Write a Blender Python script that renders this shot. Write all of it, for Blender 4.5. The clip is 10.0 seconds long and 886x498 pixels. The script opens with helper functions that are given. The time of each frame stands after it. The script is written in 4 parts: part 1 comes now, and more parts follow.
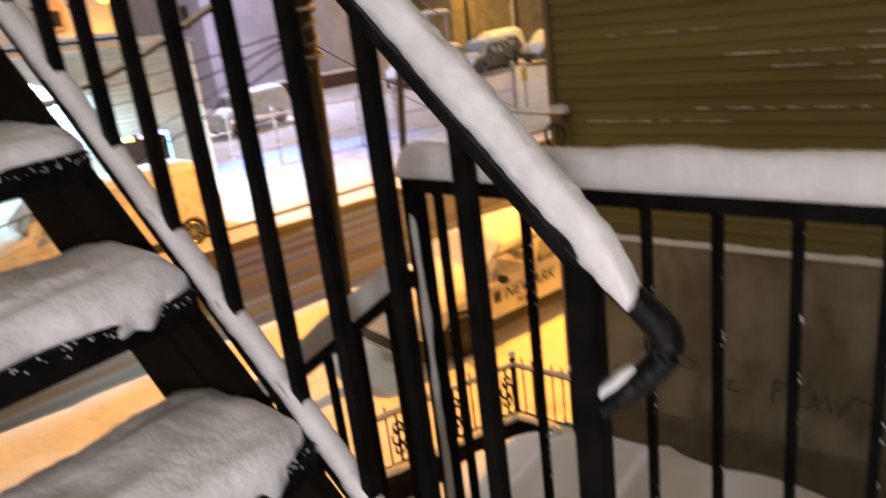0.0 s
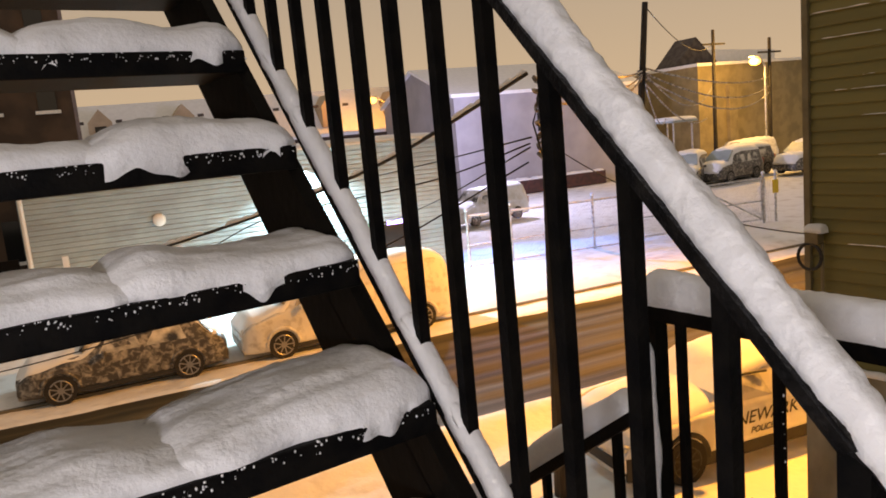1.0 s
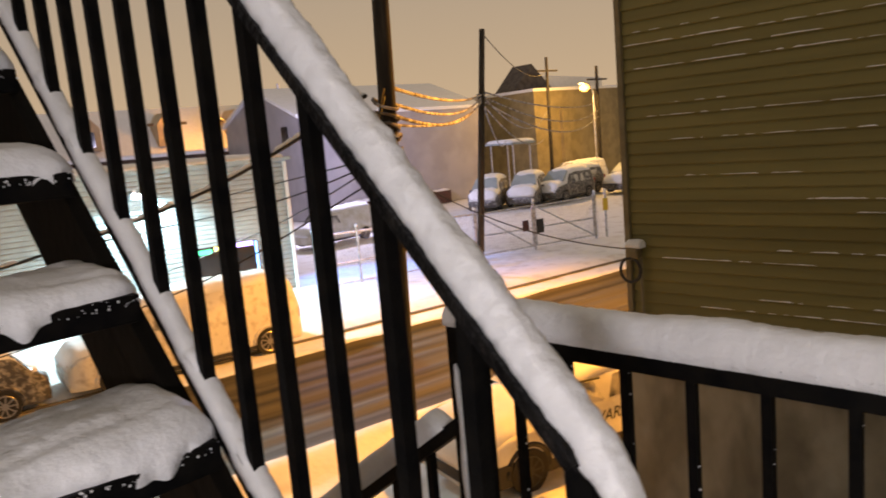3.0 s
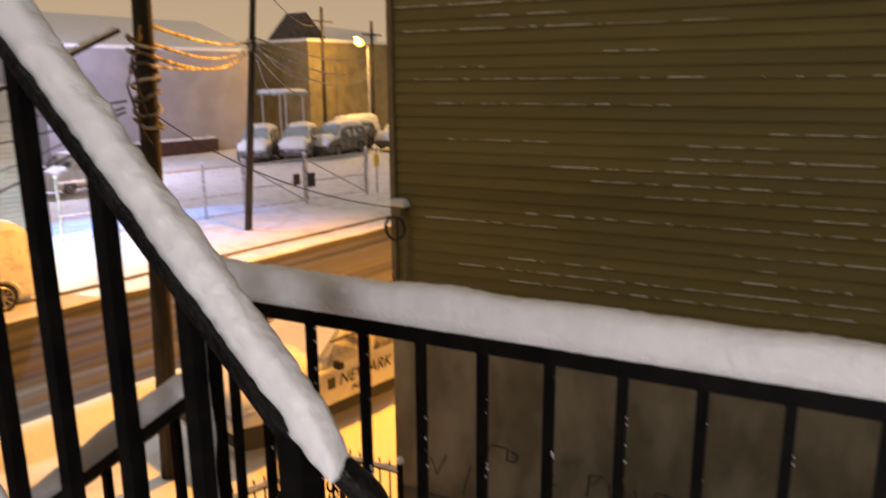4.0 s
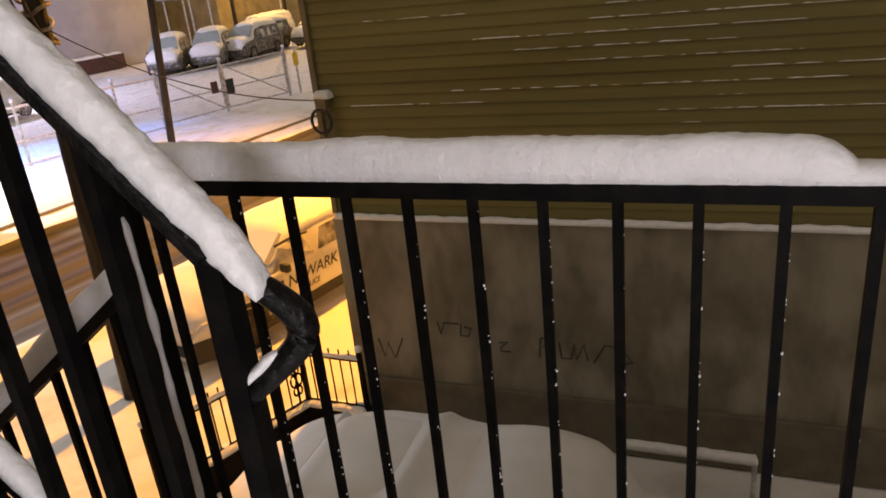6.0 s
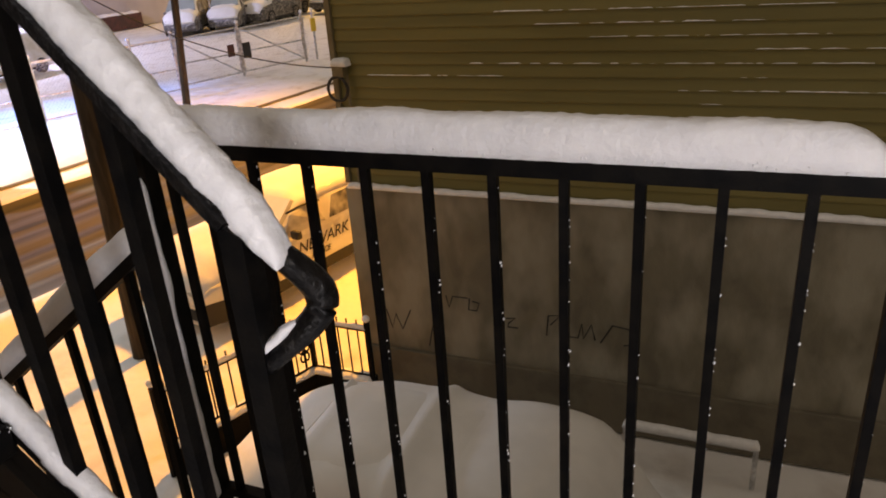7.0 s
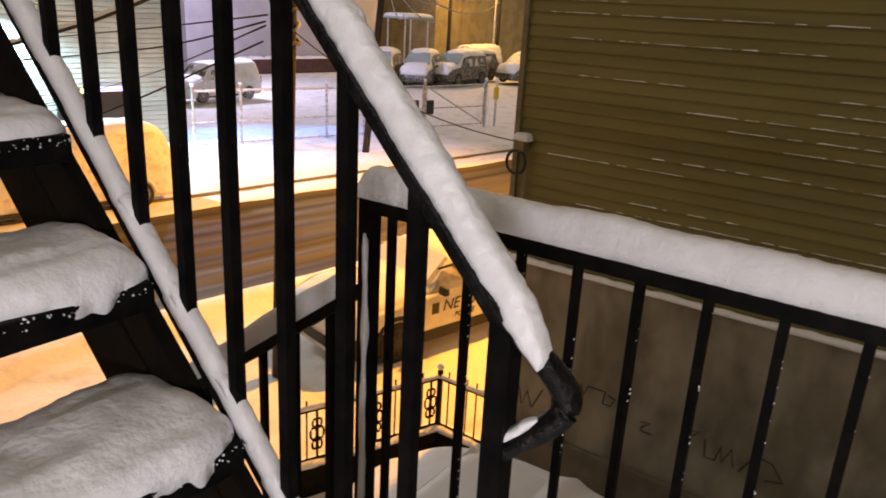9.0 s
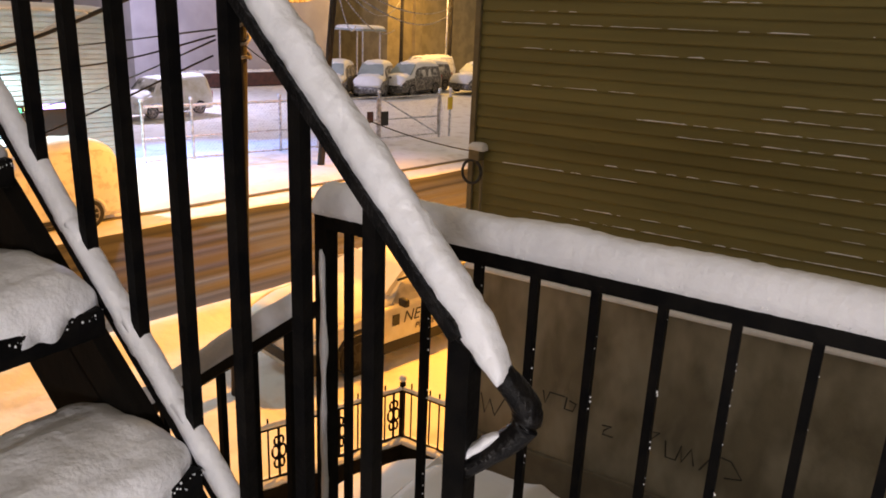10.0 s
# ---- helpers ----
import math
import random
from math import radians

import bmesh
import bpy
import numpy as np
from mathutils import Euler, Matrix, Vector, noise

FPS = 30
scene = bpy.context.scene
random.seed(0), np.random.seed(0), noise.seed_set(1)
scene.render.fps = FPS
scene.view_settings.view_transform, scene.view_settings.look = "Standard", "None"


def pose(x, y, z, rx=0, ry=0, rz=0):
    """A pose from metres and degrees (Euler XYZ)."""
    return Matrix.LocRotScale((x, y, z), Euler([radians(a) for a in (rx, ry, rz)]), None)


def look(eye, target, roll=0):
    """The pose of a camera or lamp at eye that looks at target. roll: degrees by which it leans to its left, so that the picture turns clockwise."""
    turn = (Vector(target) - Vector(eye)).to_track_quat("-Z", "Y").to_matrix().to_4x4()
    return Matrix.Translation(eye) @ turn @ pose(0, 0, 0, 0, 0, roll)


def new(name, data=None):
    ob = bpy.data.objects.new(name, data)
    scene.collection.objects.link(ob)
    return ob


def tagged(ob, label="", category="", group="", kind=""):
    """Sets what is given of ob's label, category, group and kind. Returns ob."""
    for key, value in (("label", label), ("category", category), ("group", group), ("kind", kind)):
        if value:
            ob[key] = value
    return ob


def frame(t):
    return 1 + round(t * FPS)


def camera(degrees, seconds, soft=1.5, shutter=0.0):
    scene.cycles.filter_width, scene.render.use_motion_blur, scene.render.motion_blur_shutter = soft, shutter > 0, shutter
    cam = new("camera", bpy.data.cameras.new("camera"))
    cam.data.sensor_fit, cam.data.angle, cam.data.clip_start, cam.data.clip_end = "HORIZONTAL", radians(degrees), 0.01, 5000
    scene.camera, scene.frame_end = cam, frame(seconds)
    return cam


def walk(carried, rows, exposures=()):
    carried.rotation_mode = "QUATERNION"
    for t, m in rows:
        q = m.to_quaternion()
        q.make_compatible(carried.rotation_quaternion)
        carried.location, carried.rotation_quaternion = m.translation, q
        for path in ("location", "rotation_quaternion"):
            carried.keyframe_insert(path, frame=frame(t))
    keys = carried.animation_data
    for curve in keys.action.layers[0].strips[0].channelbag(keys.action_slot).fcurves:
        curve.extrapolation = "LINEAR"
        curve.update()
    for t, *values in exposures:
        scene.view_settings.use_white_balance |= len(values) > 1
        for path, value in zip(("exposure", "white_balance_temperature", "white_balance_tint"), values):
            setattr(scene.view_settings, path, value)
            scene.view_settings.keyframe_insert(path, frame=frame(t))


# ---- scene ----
cam = camera(62.0, 10.0, soft=1.7, shutter=0.4)
PATH = [
    (0, (0.36, -0.845, -0.235), (1.827, 0.358, -0.869), -7.2),
    (0.5, (0.355, -0.827, -0.169), (1.627, 0.666, -0.561), -4.3),
    (1, (0.347, -0.829, -0.187), (1.445, 0.813, -0.503), -5.4),
    (1.5, (0.346, -0.836, -0.187), (1.444, 0.805, -0.505), -6.2),
    (2, (0.373, -0.876, -0.208), (1.63, 0.65, -0.509), -7.5),
    (2.2, (0.372, -0.872, -0.205), (1.667, 0.626, -0.487), -7.8),
    (3.3, (0.429, -0.901, -0.161), (1.926, 0.386, -0.482), -3.1),
    (3.5, (0.425, -0.915, -0.146), (1.998, 0.274, -0.483), -1.8),
    (4, (0.41, -0.954, -0.151), (2.151, -0.079, -0.601), -0.5),
    (4.5, (0.389, -0.996, -0.19), (2.137, -0.287, -0.855), -2.7),
    (5, (0.376, -0.998, -0.198), (2.12, -0.281, -0.864), -4.8),
    (5.5, (0.382, -0.997, -0.223), (2.108, -0.279, -0.933), -6.5),
    (7, (0.394, -0.98, -0.224), (2.076, -0.251, -1.025), -4.2),
    (7.5, (0.376, -0.932, -0.226), (1.942, 0.033, -1.011), -4.0),
    (8, (0.373, -0.934, -0.223), (1.861, 0.159, -0.993), -4.7),
    (8.5, (0.339, -0.911, -0.185), (1.849, 0.212, -0.863), -1.3),
    (9, (0.302, -0.892, -0.164), (1.858, 0.198, -0.789), 3.1),
    (9.5, (0.3, -0.904, -0.156), (1.914, 0.111, -0.758), 4.7),
    (10, (0.306, -0.892, -0.157), (1.931, 0.111, -0.751), 2.4),
]
walk(cam, [(t, look(eye, target, roll)) for t, eye, target, roll in PATH], exposures=[(0, 0.15), (2, 0.1), (4, 0.0), (5.5, 0.06), (7.5, 0.14), (10, 0.12)])

# ---- world and light ----
GROUND = -5.4
world = bpy.data.worlds.new("night_sky")
scene.world = world
world.use_nodes = True
wn, wl = world.node_tree.nodes, world.node_tree.links
wn.clear()
w_out, w_bg = wn.new("ShaderNodeOutputWorld"), wn.new("ShaderNodeBackground")
w_co, w_sep, w_ramp = wn.new("ShaderNodeTexCoord"), wn.new("ShaderNodeSeparateXYZ"), wn.new("ShaderNodeValToRGB")
w_ramp.color_ramp.elements[0].position, w_ramp.color_ramp.elements[0].color = 0.0, (0.60, 0.42, 0.25, 1)
w_ramp.color_ramp.elements[1].position, w_ramp.color_ramp.elements[1].color = 0.30, (0.345, 0.283, 0.222, 1)
wl.new(w_co.outputs["Generated"], w_sep.inputs[0])
wl.new(w_sep.outputs["Z"], w_ramp.inputs[0])
wl.new(w_ramp.outputs[0], w_bg.inputs[0])
w_bg.inputs[1].default_value = 1.0
wl.new(w_bg.outputs[0], w_out.inputs[0])

# the street's own axes: u along the far kerb, v away from the house
STREET = radians(-9.5)
SU, SV = Vector((math.cos(STREET), math.sin(STREET), 0)), Vector((-math.sin(STREET), math.cos(STREET), 0))
S0 = Vector((5.0, 16.9, 0))


def street(u, v, z=GROUND):
    p = S0 + SU * u + SV * v
    return Vector((p.x, p.y, z))


def street_pose(u, v, z=GROUND, turn=0.0):
    return Matrix.Translation(street(u, v, z)) @ Matrix.Rotation(STREET + radians(turn), 4, "Z")


def lamp(name, kind, m, energy, color, **more):
    data = bpy.data.lights.new(name, kind)
    data.energy, data.color = energy, color
    ob = new(name, data)
    ob.matrix_world = m
    for key, value in more.items():
        if key == "size":
            data.shadow_soft_size = value
        elif key == "cone":
            data.spot_size, data.spot_blend = radians(value), 0.6
    return ob


SODIUM, WHITE, COOL = (1.0, 0.385, 0.03), (1.0, 0.93, 0.97), (0.62, 0.90, 1.0)
lamp("porch_light_glow", "POINT", Matrix.Translation((-0.74, -1.65, -0.28)), 86, WHITE, size=0.10)
lamp("street_light_glow", "SPOT", look((17.0, 5.2, 4.2), (13.0, 8.4, -5.4)), 15500, SODIUM, size=0.3, cone=122)
lamp("far_street_light_glow", "POINT", Matrix.Translation((35.2, 60.8, 3.1)), 4200, SODIUM, size=0.4)
lamp("corner_street_light_glow", "POINT", Matrix.Translation((52.2, 33.0, 2.8)), 3000, (1.0, 0.52, 0.10), size=0.4)
lamp("wall_floodlight_glow", "SPOT", look(street(4.6, 6.3, -0.9), street(4.9, 4.9, -5.4)), 4700, COOL, size=0.15, cone=150)
# Fill light without a fixture, added to turn the yard snow blue.
lamp("yard_blue_fill", "SPOT", look(street(12.5, 9.4, 0.5), street(13.2, 6.2, -5.4)), 3300, (0.08, 0.29, 1.0), size=0.2, cone=84)
# Unseen extra light that brightens the warehouse walls in violet; no lamp hangs here.
lamp("warehouse_violet_fill", "POINT", Matrix.Translation(street(19.0, 21.0, 1.6)), 4200, (0.70, 0.66, 1.0), size=0.3)


# ---- materials ----
def material(name, base, rough=0.6, metal=0.0, second=None, scale=6.0, bump=0.15, bump_scale=60.0, distort=0.0, low=0.4, high=0.6,
             stretch=(1, 1, 1), spread=0.0, emit=None, emit_strength=0.0, third=None, third_scale=1.2, wet=0.0, spec=0.5, turn=0.0):
    m = bpy.data.materials.new(name)
    m.use_nodes = True
    n, l = m.node_tree.nodes, m.node_tree.links
    p = n["Principled BSDF"]
    p.inputs["Base Color"].default_value = (*base, 1)
    p.inputs["Roughness"].default_value, p.inputs["Metallic"].default_value = rough, metal
    co, mp = n.new("ShaderNodeTexCoord"), n.new("ShaderNodeMapping")
    if turn:
        mp.vector_type = "TEXTURE"
        mp.inputs["Rotation"].default_value = (0, 0, turn)
        mp.inputs["Scale"].default_value = [1 / q for q in stretch]
    else:
        mp.inputs["Scale"].default_value = stretch
    geo = n.new("ShaderNodeNewGeometry")
    l.new(geo.outputs["Position"], mp.inputs[0])
    out = None
    if second:
        t, r, mix = n.new("ShaderNodeTexNoise"), n.new("ShaderNodeValToRGB"), n.new("ShaderNodeMix")
        t.inputs["Scale"].default_value, t.inputs["Detail"].default_value, t.inputs["Distortion"].default_value = scale, 6, distort
        r.color_ramp.elements[0].position, r.color_ramp.elements[1].position = low, high
        mix.data_type = "RGBA"
        mix.inputs[6].default_value, mix.inputs[7].default_value = (*base, 1), (*second, 1)
        l.new(mp.outputs[0], t.inputs[0]); l.new(t.outputs[0], r.inputs[0]); l.new(r.outputs[0], mix.inputs[0])
        out = mix.outputs[2]
    if third:
        t, r, mix = n.new("ShaderNodeTexNoise"), n.new("ShaderNodeValToRGB"), n.new("ShaderNodeMix")
        t.inputs["Scale"].default_value, t.inputs["Detail"].default_value = third_scale, 3
        r.color_ramp.elements[0].position, r.color_ramp.elements[1].position = 0.42, 0.66
        mix.data_type = "RGBA"
        mix.inputs[7].default_value = (*third, 1)
        if out:
            l.new(out, mix.inputs[6])
        else:
            mix.inputs[6].default_value = (*base, 1)
        l.new(mp.outputs[0], t.inputs[0]); l.new(t.outputs[0], r.inputs[0]); l.new(r.outputs[0], mix.inputs[0])
        out = mix.outputs[2]
    if spread:
        info, hsv, mr = n.new("ShaderNodeObjectInfo"), n.new("ShaderNodeHueSaturation"), n.new("ShaderNodeMapRange")
        mr.inputs[3].default_value, mr.inputs[4].default_value = 1 - spread, 1 + spread
        l.new(info.outputs["Random"], mr.inputs[0]); l.new(mr.outputs[0], hsv.inputs["Value"])
        if out:
            l.new(out, hsv.inputs["Color"])
        else:
            hsv.inputs["Color"].default_value = (*base, 1)
        out = hsv.outputs[0]
    if out:
        l.new(out, p.inputs["Base Color"])
    if bump:
        t, b = n.new("ShaderNodeTexNoise"), n.new("ShaderNodeBump")
        t.inputs["Scale"].default_value, t.inputs["Detail"].default_value = bump_scale, 5
        b.inputs["Strength"].default_value, b.inputs["Distance"].default_value = bump, 0.02
        l.new(mp.outputs[0], t.inputs[0]); l.new(t.outputs[0], b.inputs["Height"]); l.new(b.outputs[0], p.inputs["Normal"])
    p.inputs["Specular IOR Level"].default_value = spec
    if wet:
        p.inputs["Coat Weight"].default_value, p.inputs["Coat Roughness"].default_value = wet, 0.15
    if emit:
        p.inputs["Emission Color"].default_value, p.inputs["Emission Strength"].default_value = (*emit, 1), emit_strength
    return m


snow = material("fresh_snow", (0.86, 0.87, 0.90), 0.55, second=(0.80, 0.81, 0.84), scale=18, bump=0.22, bump_scale=110)
snow_soft = material("smooth_snow", (0.86, 0.87, 0.89), 0.6, second=(0.81, 0.82, 0.84), scale=3, bump=0.12, bump_scale=30)
snow_ground = material("trodden_snow", (0.80, 0.79, 0.78), 0.7, second=(0.60, 0.57, 0.54), scale=1.6, bump=1.0, bump_scale=5, low=0.5, high=0.75)
slush = material("packed_slush", (0.030, 0.026, 0.015), 0.7, second=(0.072, 0.062, 0.035), scale=1.0, bump=0.35, bump_scale=6, stretch=(0.05, 3.2, 1), low=0.40, high=0.64, third=(0.105, 0.090, 0.054), third_scale=0.5, spec=0.25, turn=STREET)
iron = material("black_painted_iron", (0.0024, 0.0024, 0.0027), 0.55, second=(0.006, 0.0052, 0.0045), scale=25, bump=0.08, bump_scale=120, spec=0.08)
iron_wet = material("wet_black_iron", (0.003, 0.003, 0.0035), 0.30, second=(0.009, 0.008, 0.0075), scale=40, bump=0.35, bump_scale=90, wet=0.12, spec=0.12)
steel_brown = material("dark_stringer_paint", (0.005, 0.0042, 0.0034), 0.65, second=(0.008, 0.0065, 0.005), scale=8, bump=0.08, bump_scale=40, spec=0.1)
siding = material("olive_siding_paint", (0.190, 0.162, 0.046), 0.6, second=(0.158, 0.134, 0.036), scale=3, bump=0.12, bump_scale=50, stretch=(1, 0.15, 2), spread=0.06)
trim_paint = material("olive_trim_paint", (0.20, 0.165, 0.09), 0.6, second=(0.15, 0.12, 0.06), scale=5)
concrete = material("stained_concrete", (0.190, 0.172, 0.122), 0.85, second=(0.135, 0.121, 0.086), scale=3.2, bump=0.4, bump_scale=24, stretch=(1, 1.0, 0.55), low=0.36, high=0.68, distort=0.8, third=(0.29, 0.27, 0.21), third_scale=2.2)
concrete_low = material("darker_concrete", (0.120, 0.106, 0.077), 0.8, second=(0.155, 0.138, 0.10), scale=4, bump=0.3, bump_scale=20)
marker = material("black_marker_ink", (0.02, 0.018, 0.015), 0.6, bump=0)
wood_pole = material("weathered_pole_wood", (0.015, 0.012, 0.009), 0.9, second=(0.009, 0.007, 0.005), scale=6, bump=0.5, bump_scale=30, stretch=(3, 3, 0.3), third=(0.045, 0.037, 0.028), third_scale=6)
cable_mat = material("black_cable_rubber", (0.02, 0.018, 0.016), 0.6, bump=0)
cable_snow = material("snow_crusted_cable", (0.5, 0.48, 0.45), 0.8, second=(0.10, 0.085, 0.07), scale=4, bump=0.3)
metal_wall = material("grey_ribbed_metal", (0.36, 0.42, 0.43), 0.5, 0.1, second=(0.30, 0.345, 0.355), scale=1.2, bump=0.05, spread=0.04)
# White cladding with the lavender light on it mixed into the colour.
lavender_lit_wall = material("pale_metal_cladding", (0.40, 0.385, 0.42), 0.6, second=(0.33, 0.32, 0.35), scale=0.5, bump=0.05)
brick_dark = material("dark_brown_brickwork", (0.085, 0.055, 0.038), 0.85, second=(0.055, 0.037, 0.027), scale=1.4, bump=0.3, bump_scale=12)
brick_tan = material("tan_brickwork", (0.30, 0.245, 0.13), 0.85, second=(0.22, 0.18, 0.095), scale=1.0, bump=0.2, bump_scale=8)
roof_dark = material("dark_shingles", (0.06, 0.05, 0.05), 0.9, second=(0.10, 0.09, 0.085), scale=2)
cream = material("cream_stucco", (0.52, 0.42, 0.30), 0.8, second=(0.44, 0.35, 0.25), scale=1)
frosted = material("snow_dusted_glass", (0.03, 0.03, 0.03), 0.3, second=(0.62, 0.61, 0.58), scale=2.2, low=0.36, high=0.58, bump=0.1)
glass_dark = material("dark_window_glass", (0.015, 0.016, 0.018), 0.12, bump=0)
white_paint = material("white_paint", (0.72, 0.70, 0.66), 0.5, bump=0.05)
rubber = material("tyre_rubber", (0.018, 0.017, 0.016), 0.85)
alloy = material("grey_alloy_rim", (0.30, 0.29, 0.28), 0.35, 0.8, bump=0)
paint_dark = material("snow_spattered_dark_paint", (0.06, 0.055, 0.05), 0.4, second=(0.34, 0.325, 0.30), scale=7.5, low=0.46, high=0.66, bump=0.6, bump_scale=22, distort=0.6)
paint_white = material("snow_dusted_white_paint", (0.66, 0.64, 0.58), 0.4, second=(0.80, 0.80, 0.80), scale=2.5, bump=0.15, bump_scale=25)
paint_tan = material("snow_plastered_pale_paint", (0.72, 0.70, 0.66), 0.6, second=(0.45, 0.42, 0.38), scale=5, low=0.5, high=0.72, bump=0.35, bump_scale=18)
plastic_black = material("black_bumper_plastic", (0.02, 0.02, 0.02), 0.6)
letter_dark = material("dark_green_lettering", (0.03, 0.03, 0.02), 0.5, bump=0)
lens_red = material("red_lamp_lens", (0.4, 0.02, 0.01), 0.25, bump=0)
lens_clear = material("clear_lamp_lens", (0.5, 0.5, 0.48), 0.15, bump=0)
sodium_glow = material("sodium_lamp_glow", (1, 0.6, 0.2), 0.5, emit=(1.0, 0.50, 0.08), emit_strength=5.0, bump=0)
flood_glow = material("cool_white_lamp_glow", (1, 1, 1), 0.5, emit=(0.75, 0.95, 1.0), emit_strength=14, bump=0)
led_green = material("green_led", (0, 0.3, 0.1), 0.5, emit=(0.10, 0.85, 0.35), emit_strength=3.5, bump=0)
led_yellow = material("yellow_led", (0.3, 0.3, 0.1), 0.5, emit=(0.95, 0.8, 0.25), emit_strength=3.5, bump=0)
led_violet = material("violet_led", (0.2, 0.1, 0.4), 0.5, emit=(0.45, 0.32, 1.0), emit_strength=5.3, bump=0)
led_blue = material("blue_led", (0.1, 0.2, 0.5), 0.5, emit=(0.18, 0.45, 1.0), emit_strength=5.3, bump=0)
rust_red = material("dull_red_panel", (0.085, 0.032, 0.028), 0.7, second=(0.05, 0.024, 0.022), scale=3)
galvanised = material("galvanised_pipe", (0.42, 0.42, 0.43), 0.45, 0.6, second=(0.7, 0.7, 0.72), scale=9)
yellow_sign = material("yellow_plastic", (0.7, 0.5, 0.03), 0.5)


# ---- mesh helpers ----
def obj(name, bm, mat, smooth=False):
    me = bpy.data.meshes.new(name)
    if smooth:
        for f in bm.faces:
            f.smooth = True
    bm.normal_update()
    bm.to_mesh(me)
    bm.free()
    me.materials.append(mat)
    return new(name, me)


def part(name, bm, mat, parent, label="", smooth=False):
    ob = obj(name, bm, mat, smooth)
    ob.parent = parent
    if label:
        ob["label"] = label
    return ob


def thing(name, m, label, category, group="", kind=""):
    ob = new(name)
    ob.empty_display_size = 0.1
    ob.matrix_world = m
    return tagged(ob, label, category, group, kind)


def again(ob, name, parent, m):
    """One more piece on the same mesh."""
    other = new(name, ob.data)
    other.parent = parent
    other.matrix_basis = m
    return other


def box(bm, c, s, m=None, bevel=0.0):
    r = bmesh.ops.create_cube(bm, size=1.0)
    bmesh.ops.scale(bm, vec=s, verts=r["verts"])
    bmesh.ops.translate(bm, vec=c, verts=r["verts"])
    if bevel:
        edges = list({e for v in r["verts"] for e in v.link_edges})
        made = bmesh.ops.bevel(bm, geom=edges, offset=bevel, segments=2, affect="EDGES", profile=0.6)
        return made["verts"]
    return r["verts"]


def bar(bm, a, b, w, h, up=(0, 0, 1)):
    """A square bar from a to b."""
    a, b = Vector(a), Vector(b)
    d = (b - a).normalized()
    up = Vector(up)
    if abs(d.dot(up)) > 0.98:
        up = Vector((0, 1, 0))
    side = d.cross(up).normalized()
    top = side.cross(d).normalized()
    ring = []
    for p in (a, b):
        ring.append([bm.verts.new(p + side * (sx * w / 2) + top * (sz * h / 2)) for sx, sz in ((-1, -1), (1, -1), (1, 1), (-1, 1))])
    for i in range(4):
        bm.faces.new((ring[0][i], ring[0][(i + 1) % 4], ring[1][(i + 1) % 4], ring[1][i]))
    bm.faces.new(ring[0][::-1])
    bm.faces.new(ring[1])


def tube(bm, pts, r, n=8, wobble=0.0, seed=0):
    """A round tube through points; r is one radius or a radius for each point."""
    pts = [Vector(p) for p in pts]
    rad = r if isinstance(r, (list, tuple)) else [r] * len(pts)
    rings = []
    for i, p in enumerate(pts):
        d = (pts[min(i + 1, len(pts) - 1)] - pts[max(i - 1, 0)]).normalized()
        ref = Vector((0, 0, 1)) if abs(d.z) < 0.95 else Vector((1, 0, 0))
        s = d.cross(ref).normalized()
        t = s.cross(d)
        ring = []
        for k in range(n):
            a = 2 * math.pi * k / n
            q = rad[i]
            if wobble:
                q *= 1 + wobble * noise.noise(p * 9 + Vector((math.cos(a), math.sin(a), seed)))
            ring.append(bm.verts.new(p + (s * math.cos(a) + t * math.sin(a)) * q))
        rings.append(ring)
    for a, b in zip(rings, rings[1:]):
        for k in range(n):
            bm.faces.new((a[k], a[(k + 1) % n], b[(k + 1) % n], b[k]))
    bm.faces.new(rings[0][::-1])
    bm.faces.new(rings[-1])


def disc(bm, c, axis, r, depth, n=20):
    c, axis = Vector(c), Vector(axis).normalized()
    tube(bm, [c - axis * depth / 2, c + axis * depth / 2], r, n)


def sagging(a, b, sag, n=16):
    a, b = Vector(a), Vector(b)
    return [a.lerp(b, i / n) - Vector((0, 0, sag * 4 * (i / n) * (1 - i / n))) for i in range(n + 1)]


def smooth_path(pts, n=6):
    """A smooth line through a few points."""
    pts = [pts[0]] + pts + [pts[-1]]
    out = []
    for p0, p1, p2, p3 in zip(pts, pts[1:], pts[2:], pts[3:]):
        for i in range(n):
            t = i / n
            out.append(0.5 * (2 * p1 + (p2 - p0) * t + (2 * p0 - 5 * p1 + 4 * p2 - p3) * t * t + (3 * p1 - p0 - 3 * p2 + p3) * t ** 3))
    return out + [pts[-1]]


def interp(table, x):
    for (x0, y0), (x1, y1) in zip(table, table[1:]):
        if x <= x1:
            k = (x - x0) / (x1 - x0)
            k = k * k * (3 - 2 * k)
            return y0 + (y1 - y0) * max(0, min(1, k))
    return table[-1][1]


